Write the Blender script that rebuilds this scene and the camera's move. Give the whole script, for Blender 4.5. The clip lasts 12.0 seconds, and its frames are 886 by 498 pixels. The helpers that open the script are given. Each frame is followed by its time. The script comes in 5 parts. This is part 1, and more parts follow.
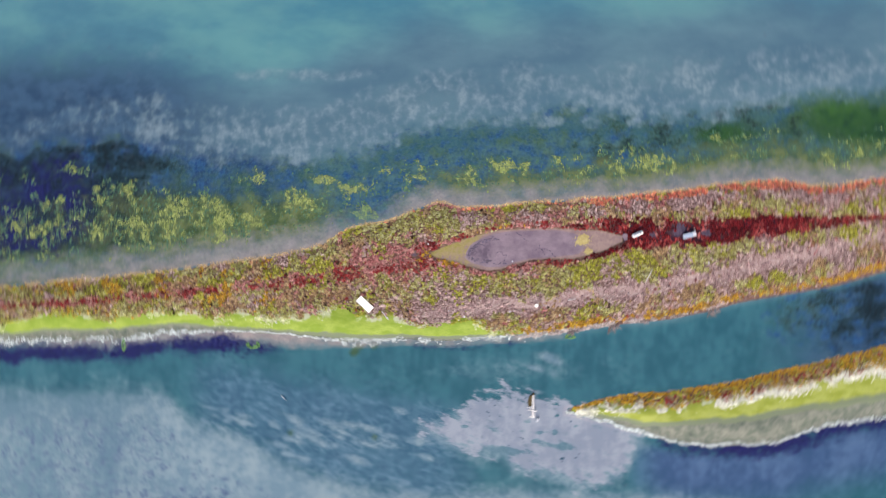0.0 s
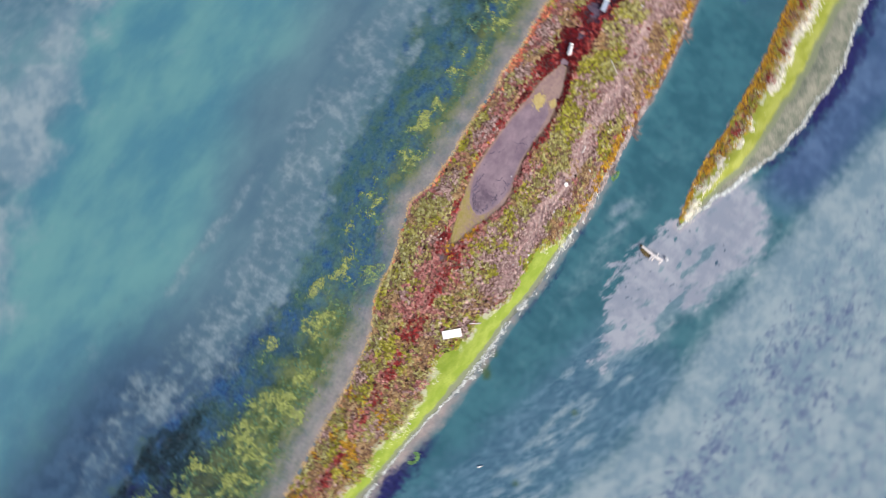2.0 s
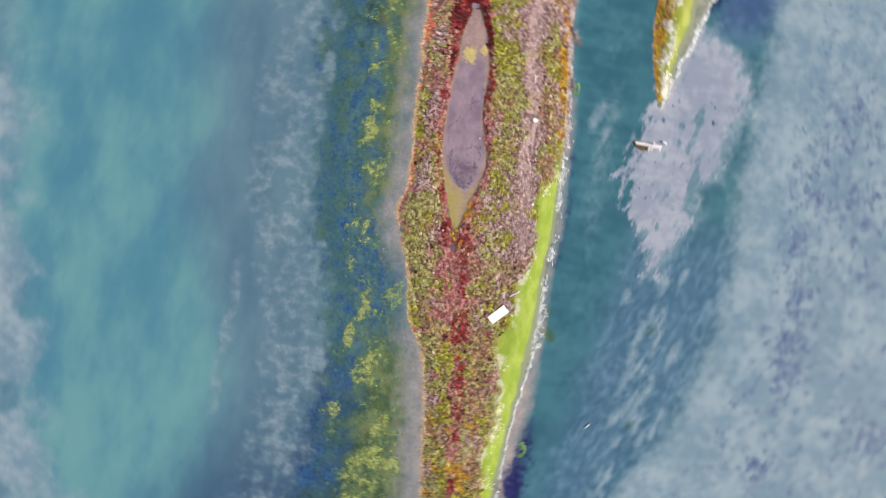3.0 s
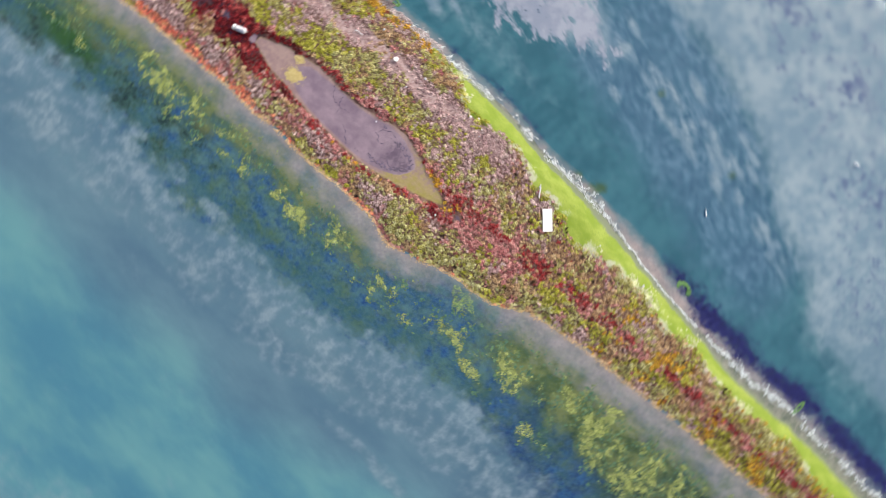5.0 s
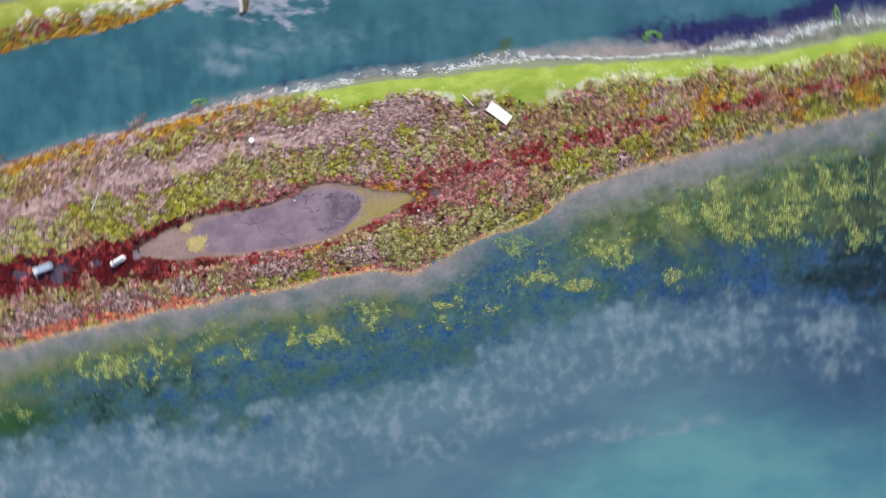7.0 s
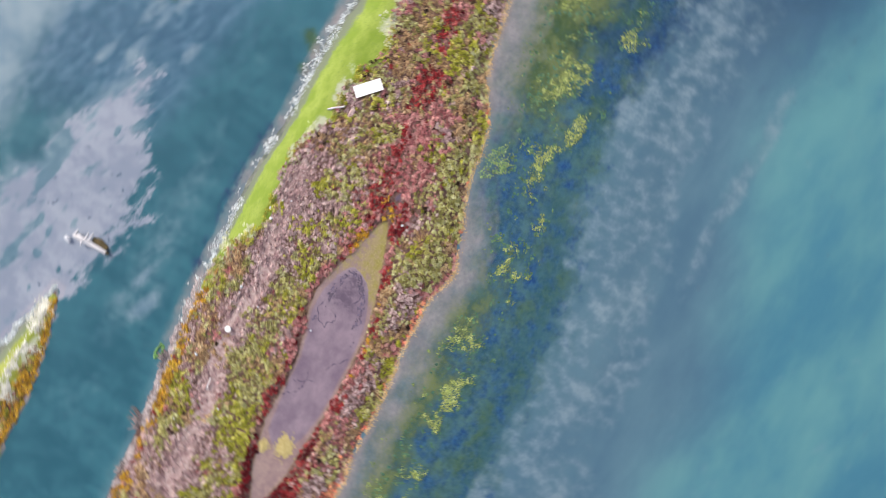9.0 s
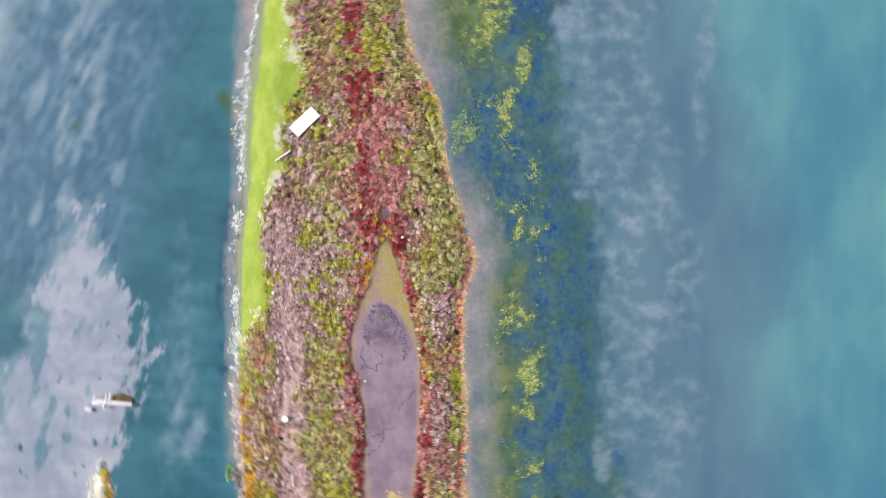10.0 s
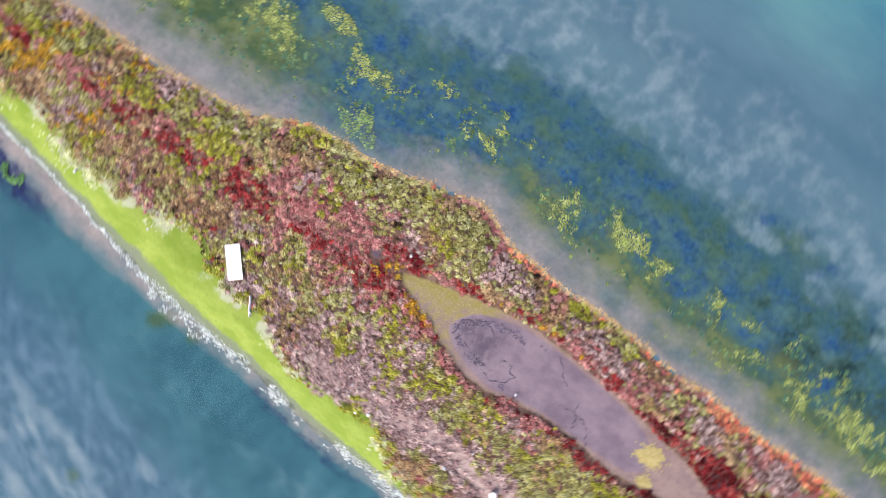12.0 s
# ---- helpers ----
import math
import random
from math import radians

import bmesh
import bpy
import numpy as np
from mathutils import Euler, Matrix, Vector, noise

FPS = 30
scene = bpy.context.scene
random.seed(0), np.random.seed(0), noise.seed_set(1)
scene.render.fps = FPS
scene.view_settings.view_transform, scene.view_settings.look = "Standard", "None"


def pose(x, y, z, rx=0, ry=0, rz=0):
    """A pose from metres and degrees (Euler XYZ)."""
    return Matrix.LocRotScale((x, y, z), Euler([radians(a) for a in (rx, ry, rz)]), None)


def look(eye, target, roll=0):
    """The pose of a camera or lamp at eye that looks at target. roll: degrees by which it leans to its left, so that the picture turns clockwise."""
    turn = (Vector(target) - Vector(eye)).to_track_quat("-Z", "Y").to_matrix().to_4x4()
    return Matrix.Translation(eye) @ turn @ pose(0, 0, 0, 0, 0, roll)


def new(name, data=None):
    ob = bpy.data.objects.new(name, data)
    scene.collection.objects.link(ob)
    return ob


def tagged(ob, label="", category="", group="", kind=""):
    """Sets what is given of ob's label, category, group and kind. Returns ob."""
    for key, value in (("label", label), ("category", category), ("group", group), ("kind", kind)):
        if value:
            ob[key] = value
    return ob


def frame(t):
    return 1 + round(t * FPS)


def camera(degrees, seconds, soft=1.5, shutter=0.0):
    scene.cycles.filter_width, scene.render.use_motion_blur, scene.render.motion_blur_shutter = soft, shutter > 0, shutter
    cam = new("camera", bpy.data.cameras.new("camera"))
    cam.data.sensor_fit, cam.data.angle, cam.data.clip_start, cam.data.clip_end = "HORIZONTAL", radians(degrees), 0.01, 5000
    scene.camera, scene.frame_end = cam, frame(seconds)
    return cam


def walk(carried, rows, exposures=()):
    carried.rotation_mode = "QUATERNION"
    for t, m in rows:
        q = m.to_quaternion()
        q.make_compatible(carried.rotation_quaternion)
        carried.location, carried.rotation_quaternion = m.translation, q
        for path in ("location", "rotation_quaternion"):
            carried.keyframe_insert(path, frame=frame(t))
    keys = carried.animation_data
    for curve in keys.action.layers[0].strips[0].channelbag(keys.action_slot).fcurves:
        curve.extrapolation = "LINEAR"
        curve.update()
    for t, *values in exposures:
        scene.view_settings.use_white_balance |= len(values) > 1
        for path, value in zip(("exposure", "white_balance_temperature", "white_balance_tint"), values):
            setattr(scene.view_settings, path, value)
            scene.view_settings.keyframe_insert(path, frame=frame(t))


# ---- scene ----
# ---- camera: a slow turning descent, looking straight down ----
cam = camera(68.0, 12.0, soft=0.85, shutter=0.7)
PATH = [
    (0.0, 0.00, 0.00, 92.99, 0.07, -0.11, 0.01),
    (0.5, -0.69, -0.33, 91.10, 0.07, -0.09, -12.93),
    (1.0, -1.41, -0.39, 89.15, 0.05, -0.08, -26.36),
    (1.5, -2.19, -0.32, 87.10, 0.06, -0.07, -39.74),
    (2.0, -2.97, -0.15, 84.98, 0.08, -0.09, -53.01),
    (2.5, -3.70, 0.13, 82.86, 0.10, -0.11, -66.29),
    (3.0, -4.32, 0.54, 80.77, 0.11, -0.12, -79.67),
    (3.5, -4.78, 1.06, 78.70, 0.10, -0.13, -93.17),
    (4.0, -5.05, 1.65, 76.62, 0.07, -0.14, -106.73),
    (4.5, -5.14, 2.29, 74.53, 0.04, -0.14, -120.28),
    (5.0, -5.06, 2.92, 72.41, 0.02, -0.15, -133.75),
    (5.5, -4.84, 3.52, 70.30, 0.01, -0.15, -147.12),
    (6.0, -4.50, 4.04, 68.23, 0.01, -0.16, -160.39),
    (6.5, -4.08, 4.48, 66.25, 0.02, -0.17, -173.61),
    (7.0, -3.62, 4.80, 64.38, 0.03, -0.18, -186.85),
    (7.5, -3.13, 5.00, 62.62, 0.04, -0.19, -200.15),
    (8.0, -2.65, 5.06, 60.95, 0.05, -0.19, -213.52),
    (8.5, -2.20, 4.97, 59.29, 0.04, -0.18, -226.94),
    (9.0, -1.78, 4.74, 57.59, 0.03, -0.17, -240.33),
    (9.5, -1.41, 4.40, 55.80, 0.02, -0.16, -253.63),
    (10.0, -1.11, 3.99, 53.93, 0.01, -0.15, -266.79),
    (10.5, -0.88, 3.60, 52.03, -0.01, -0.14, -279.82),
    (11.0, -0.73, 3.29, 50.16, -0.03, -0.14, -292.78),
    (11.5, -0.66, 3.03, 48.32, -0.06, -0.14, -305.72),
    (12.0, -0.68, 2.61, 46.19, -0.06, -0.13, -318.43),
]
walk(cam, [(t, pose(x, y, z, rx, ry, rz)) for t, x, y, z, rx, ry, rz in PATH],
     exposures=[(t, e, k, 10) for t, e, k in (
         (0.0, 0.43, 6500), (1.0, 0.45, 6530), (3.0, 0.51, 6850), (5.0, 0.53, 6650), (6.0, 0.46, 6450), (6.5, 0.34, 6320),
         (7.5, 0.36, 6320), (8.5, 0.41, 6360), (9.5, 0.54, 6530), (10.5, 0.64, 6620), (12.0, 0.61, 6360))])

# ---- light: bright hazy overcast ----
SUN_ELEVATION, SUN_TURN = 35.0, 190.0
world = bpy.data.worlds.new("world")
scene.world = world
world.use_nodes = True
wt = world.node_tree
sky = wt.nodes.new("ShaderNodeTexSky")
sky.sky_type, sky.sun_disc = "NISHITA", False
sky.sun_elevation, sky.sun_rotation = radians(SUN_ELEVATION), radians(SUN_TURN)
sky.dust_density, sky.air_density = 4.0, 1.0
wt.nodes["Background"].inputs["Strength"].default_value = 0.12
wt.links.new(sky.outputs["Color"], wt.nodes["Background"].inputs["Color"])

sun_data = bpy.data.lights.new("sun", "SUN")
sun_data.energy, sun_data.angle, sun_data.color = 2.7, radians(36), (1.0, 0.95, 0.88)
sun = new("sun", sun_data)
sun.matrix_world = look((0, 0, 80), Vector((0, 0, 80)) - Vector((
    math.sin(radians(SUN_TURN)) * math.cos(radians(SUN_ELEVATION)),
    math.cos(radians(SUN_TURN)) * math.cos(radians(SUN_ELEVATION)),
    math.sin(radians(SUN_ELEVATION)))))


# ---- helpers ----
def rgb(r, g, b, k=0.85):
    """Linear base colour from eight-bit values."""
    f = [(c / 255 / 12.92 if c < 10 else ((c / 255 + 0.055) / 1.055) ** 2.4) for c in (r, g, b)]
    return (f[0] * k, f[1] * k, f[2] * k, 1)


def lattice(ix, iy, seed):
    h = (ix * 374761393 + iy * 668265263 + seed * 974634777) & 0xFFFFFFFF
    h = ((h ^ (h >> 13)) * 1274126177) & 0xFFFFFFFF
    return ((h ^ (h >> 16)) & 0xFFFF) / 65535.0


def value_noise(x, y, seed=0):
    x, y = np.asarray(x, float), np.asarray(y, float)
    ix, iy = np.floor(x).astype(np.int64), np.floor(y).astype(np.int64)
    u, v = x - ix, y - iy
    u, v = u * u * (3 - 2 * u), v * v * (3 - 2 * v)
    a, b = lattice(ix, iy, seed), lattice(ix + 1, iy, seed)
    c, d = lattice(ix, iy + 1, seed), lattice(ix + 1, iy + 1, seed)
    return (a * (1 - u) + b * u) * (1 - v) + (c * (1 - u) + d * u) * v


def fbm(x, y, size, octaves=4, seed=0):
    """Fractal noise, 0 to 1, whose largest lumps are about size metres across."""
    x, y = np.asarray(x, float), np.asarray(y, float)
    total, weight, gain = 0.0, 0.0, 1.0
    for n in range(octaves):
        f = 2.0 ** n / size
        c, s = math.cos(0.5 + 1.1 * n), math.sin(0.5 + 1.1 * n)
        total = total + gain * value_noise((c * x - s * y) * f + 17.3 * n, (s * x + c * y) * f + 9.1 * n, seed + n)
        weight += gain
        gain *= 0.55
    return total / weight


def smooth(a, b, v):
    t = np.clip((v - a) / (b - a), 0, 1)
    return t * t * (3 - 2 * t)


def curve(x, knots):
    """Value at x of a line through (x, y) knots, rounded at its corners."""
    xs, ys = zip(*knots)
    return sum(np.interp(np.asarray(x) + o, xs, ys) for o in (-1.0, -0.5, 0.0, 0.5, 1.0)) / 5


# ---- plan of the place ----
NORTH = [(-95, -8), (-75, -6.6), (-62, -5.3), (-46, -3.8), (-38, -2.9), (-31, -1.9), (-25, -1.2), (-20, -0.2), (-16, 1.0),
         (-14.2, 2.6), (-11.5, 3.3), (-7.6, 4.1), (-4, 5.5), (-0.4, 6.7), (2, 6.0), (6, 6.0), (9, 6.4), (17, 6.9), (25, 7.5),
         (33, 8.3), (41, 9.4), (48, 9.9), (52, 9.1), (56, 9.0), (62, 10.2), (80, 10.5), (110, 5)]
VEG_SOUTH = [(-95, -8.3), (-75, -10.5), (-62, -10.6), (-54, -9.3), (-47, -9.6), (-41, -9.0), (-36, -8.7), (-31, -9.6), (-28, -8.8),
             (-24, -9.8), (-19, -9.6), (-16.6, -8.9), (-13.9, -8.3), (-11, -9.7), (-7.5, -9.3), (-6, -9.3), (-3.5, -11.2),
             (0.5, -10.3), (4, -10.0), (6, -10.8), (8.6, -11.9), (14, -11.6), (18, -11.1), (24, -10.2), (32, -9.4), (38, -8.2),
             (42, -7.0), (49, -5.8), (56, -4.6), (62, -2.8), (80, 1), (110, 4.6)]
LIME_SOUTH = [(-95, -8.5), (-75, -11.8), (-62, -12.0), (-47, -11.4), (-42, -11.0), (-37, -10.7), (-31, -11.0), (-28, -11.25), (-24, -11.45), (-21, -11.75),
              (-18, -12.1), (-12.7, -12.65), (-10, -12.5), (-5.4, -12.25), (-2.6, -12.4), (3, -12.65), (8, -12.15), (11, -11.9), (14, -11.7), (18, -11.2), (24, -10.3), (32, -9.5),
              (38, -8.3), (42, -7.1), (49, -5.9), (56, -4.7), (62, -2.9), (80, 0.9), (110, 4.5)]
FOAM_LINE = [(-70, -13.0), (-45, -12.5), (-38, -11.6), (-28, -11.5), (-24, -11.72), (-21, -12.0), (-18, -12.35), (-14.7, -12.75), (-12.6, -12.95), (-8, -12.7), (-4.8, -12.5), (1.3, -12.85), (5.7, -12.4), (8.1, -12.15), (12, -12.1), (16, -11.9)]
ISLET_NORTH = [(17.6, -22.8), (18.5, -22.5), (22, -21.2), (27, -20.4), (33, -20.0), (41, -18.8), (49, -16.9), (57, -15.1), (63, -13.6), (80, -12), (110, -16)]
ISLET_VEG = [(17.6, -22.8), (22, -22.2), (27, -22.0), (33, -22.3), (41, -20.9), (49, -19.4), (57, -17.8), (63, -16.5), (80, -15), (110, -16.5)]
ISLET_LIME = [(17.6, -22.9), (22, -23.5), (29, -24.6), (37, -24.6), (49, -23.0), (57, -22), (63, -21), (80, -18), (110, -17)]
ISLET_FOAM = [(17.6, -22.9), (22, -24.0), (26, -25.1), (33, -27.2), (40, -27.6), (47, -27.4), (51, -25.9), (57, -24.4), (63, -23.5), (80, -20), (110, -17.2)]
MUD_TOP = [(3.3, -1.0), (3.7, 0.2), (4.6, 1.1), (5.5, 1.6), (7.4, 2.3), (10.3, 2.65), (13.4, 2.75), (16.2, 2.75), (18.6, 2.4), (20.5, 1.2)]
MUD_LOW = [(3.3, -1.1), (4.2, -1.8), (6.2, -2.4), (8.5, -2.45), (10.3, -1.75), (12.2, -1.3), (14.7, -1.1), (17.0, -0.9), (19.3, -0.6), (20.5, 0.6)]
RIM_TOP = [(-1.8, -0.45), (0.1, 0.45), (2.6, 1.35), (5.0, 2.15), (7.5, 2.75), (10.5, 3.0), (13, 3.1), (16, 3.1), (19, 2.95), (22, 2.8), (25.6, 2.0)]
RIM_LOW = [(-1.8, -0.7), (-0.4, -1.35), (1.4, -1.9), (3.3, -2.35), (4.8, -2.8), (6.8, -2.95), (8.5, -2.8), (10.4, -2.1), (12.5, -1.55), (15, -1.35), (18.4, -1.35), (20, -1.0), (22.8, -0.2), (25.6, 1.1)]
FLAT_TOP = [(-2.2, -25.2), (2, -23.3), (4.6, -21.1), (9, -20.2), (14.5, -20.9), (18.7, -22.0), (22, -23.5), (28, -25.5)]
FLAT_LOW = [(-2.2, -25.4), (1.5, -27.4), (4.5, -29.2), (8.6, -28.8), (10, -30.8), (13, -31.6), (17, -32.5), (19, -34), (25.6, -32), (28, -27)]
PALE_EDGE = [(-90, -19), (-62, -20), (-39, -20.5), (-36, -25.2), (-29, -27.2), (-24, -30.5), (-19, -33), (-14, -34.5), (-8, -35.4), (-2, -36.6), (8.4, -35.2), (19, -35.5), (33, -36.5), (60, -39), (90, -42)]

RED_AXIS = [(-62, -8), (-45, -6.8), (-30, -5.4), (-20, -4.2), (-12, -3.0), (-7, -2.2), (-2, -0.6), (21, 2.4), (28, 2.3), (36, 2.2), (45, 3.2), (53, 3.8), (66, 5)]
DRY_AXIS = [(-20, -9), (-8, -9.0), (3, -8.7), (8, -7.2), (12, -8.0), (16, -7.4), (24, -5.8), (28.6, -5.6), (35.5, -4.1), (49, -1.2), (62, 1.8), (80, 4)]


def north(x):
    return curve(x, NORTH) + 0.5 * (fbm(x, 0 * x, 1.6, 3, 5) - 0.5)


def veg_south(x):
    ragged = 1.6 * smooth(12, 6, x) + 0.4
    return curve(x, VEG_SOUTH) + ragged * (fbm(x, 0 * x + 3, 2.2, 4, 6) - 0.5)


def lime_south(x):
    return curve(x, LIME_SOUTH) + 0.75 * (fbm(x, 0 * x + 7, 1.6, 4, 7) - 0.5)


def islet_north(x):
    return curve(x, ISLET_NORTH) + 0.4 * (fbm(x, 0 * x, 1.8, 3, 8) - 0.5)


def islet_veg(x):
    return curve(x, ISLET_VEG) + 1.9 * (fbm(x, 0 * x, 1.6, 4, 9) - 0.5) * smooth(18, 22, x)


def between(x, y, top, low):
    """Distance inside a shape given by its upper and lower line, negative outside."""
    x0, x1 = top[0][0], top[-1][0]
    xs, tops = zip(*top)
    _, lows = zip(*low)
    lx = [p[0] for p in low]
    inside = np.minimum(np.interp(x, xs, tops) - y, y - np.interp(x, lx, lows))
    return np.minimum(inside, np.minimum(x - x0, x1 - x))


def island_in(x, y):
    return np.minimum(north(x) - y, y - lime_south(x) + 0.5)


def islet_in(x, y):
    return np.minimum(np.minimum(islet_north(x) - y, y - curve(x, ISLET_FOAM)), x - 17.8)


def elevation(x, y):
    """Height of the ground; the lake's surface is at 0."""
    x, y = np.asarray(x, float), np.asarray(y, float)
    e = np.maximum(island_in(x, y), islet_in(x, y))
    land = 0.02 + 0.45 * smooth(0, 3.0, e) + 0.1 * (fbm(x, y, 3.0, 3, 11) - 0.5) * smooth(0, 1.5, e)
    bed = 0.02 - 0.06 * smooth(0.0, -1.6, e) - np.minimum(1.3, 0.03 * np.maximum(-e - 15, 0)) - 0.03 * (fbm(x, y, 6.0, 3, 12) - 0.5) * smooth(0, -4, e)
    z = np.where(e > 0, land, bed)
    flat = between(x, y, FLAT_TOP, FLAT_LOW) + 1.6 * (fbm(x, y, 3.0, 4, 13) - 0.5)
    z = np.where(e > 0, z, np.maximum(z, -0.22 + 0.2 * smooth(-2.5, 2.0, flat)))
    pond = between(x, y, RIM_TOP, RIM_LOW)
    return z + (0.36 - z) * smooth(-1.0, 0.2, pond) * (e > 0)


# ---- materials ----
def nodes_of(name, rough=0.8, spec=0.3):
    m = bpy.data.materials.new(name)
    m.use_nodes = True
    b = m.node_tree.nodes["Principled BSDF"]
    b.inputs["Roughness"].default_value = rough
    b.inputs["Specular IOR Level"].default_value = spec
    return m, m.node_tree, b


def add_noise(nt, scale, detail=4, rough=0.6, stretch=None, turn=0.0):
    n = nt.nodes.new("ShaderNodeTexNoise")
    n.inputs["Scale"].default_value, n.inputs["Detail"].default_value, n.inputs["Roughness"].default_value = scale, detail, rough
    co = nt.nodes.new("ShaderNodeTexCoord")
    if stretch:
        mp = nt.nodes.new("ShaderNodeMapping")
        mp.inputs["Scale"].default_value = stretch
        way = co.outputs["Object"]
        if turn:
            spin = nt.nodes.new("ShaderNodeVectorRotate")
            spin.rotation_type = "Z_AXIS"
            spin.inputs["Angle"].default_value = radians(-turn)
            nt.links.new(way, spin.inputs["Vector"])
            way = spin.outputs["Vector"]
        nt.links.new(way, mp.inputs["Vector"])
        nt.links.new(mp.outputs["Vector"], n.inputs["Vector"])
    else:
        nt.links.new(co.outputs["Object"], n.inputs["Vector"])
    return n.outputs["Fac"]


def math_node(nt, op, a, b=None, c=None):
    n = nt.nodes.new("ShaderNodeMath")
    n.operation = op
    for i, v in enumerate((a, b, c)):
        if v is None:
            continue
        if isinstance(v, (int, float)):
            n.inputs[i].default_value = v
        else:
            nt.links.new(v, n.inputs[i])
    return n.outputs[0]


def ramp(nt, fac, lo, hi, to_lo=0.0, to_hi=1.0):
    n = nt.nodes.new("ShaderNodeMapRange")
    n.interpolation_type = "SMOOTHSTEP"
    for i, v in enumerate((fac, lo, hi, to_lo, to_hi)):
        if isinstance(v, (int, float)):
            n.inputs[i].default_value = v
        else:
            nt.links.new(v, n.inputs[i])
    return n.outputs[0]


def mix(nt, fac, a, b):
    n = nt.nodes.new("ShaderNodeMix")
    n.data_type = "RGBA"
    for sock, v in ((n.inputs[0], fac), (n.inputs[6], a), (n.inputs[7], b)):
        if isinstance(v, (int, float, tuple)):
            sock.default_value = v
        else:
            nt.links.new(v, sock)
    return n.outputs[2]


def bump(nt, shader, height, strength, distance):
    n = nt.nodes.new("ShaderNodeBump")
    n.inputs["Strength"].default_value, n.inputs["Distance"].default_value = strength, distance
    nt.links.new(height, n.inputs["Height"])
    nt.links.new(n.outputs["Normal"], shader.inputs["Normal"])


def attribute(nt, name):
    n = nt.nodes.new("ShaderNodeAttribute")
    n.attribute_name = name
    return n.outputs["Fac"]


def speckled(name, a, b, scale=8.0, rough=0.85, spec=0.2, depth=0.01, stretch=None):
    """Two tones broken up by a coarse and a fine noise, with fine relief."""
    m, nt, s = nodes_of(name, rough, spec)
    coarse, fine = add_noise(nt, scale, 3, 0.6, stretch), add_noise(nt, scale * 7, 4, 0.7)
    f = math_node(nt, "MULTIPLY_ADD", fine, 0.5, math_node(nt, "MULTIPLY", coarse, 0.6))
    nt.links.new(mix(nt, ramp(nt, f, 0.35, 0.75), a, b), s.inputs["Base Color"])
    bump(nt, s, fine, 0.5, depth)
    return m


def plant(name, tones, rough=0.75, leaf=0.3):
    """Foliage whose cushions differ in tone one from another, and their sprigs a little."""
    m, nt, s = nodes_of(name, rough, 0.25)
    geo = nt.nodes.new("ShaderNodeNewGeometry")
    cr = nt.nodes.new("ShaderNodeValToRGB")
    cr.color_ramp.interpolation = "LINEAR"
    els = cr.color_ramp.elements
    while len(els) < len(tones):
        els.new(0.5)
    for i, c in enumerate(tones):
        els[i].position, els[i].color = i / (len(tones) - 1), c
    pick = math_node(nt, "MULTIPLY_ADD", geo.outputs["Random Per Island"], leaf, math_node(nt, "MULTIPLY", attribute(nt, "tone"), 1 - leaf))
    nt.links.new(pick, cr.inputs["Fac"])
    patch = ramp(nt, add_noise(nt, 0.9, 3), 0.35, 0.65)
    c = mix(nt, math_node(nt, "MULTIPLY", patch, 0.35), cr.outputs["Color"], tones[1])
    vary = nt.nodes.new("ShaderNodeVectorMath")
    vary.operation = "SCALE"
    nt.links.new(c, vary.inputs[0])
    nt.links.new(ramp(nt, add_noise(nt, 1.7, 3, 0.6), 0.3, 0.7, 0.72, 1.5), vary.inputs["Scale"])
    nt.links.new(vary.outputs[0], s.inputs["Base Color"])
    return m


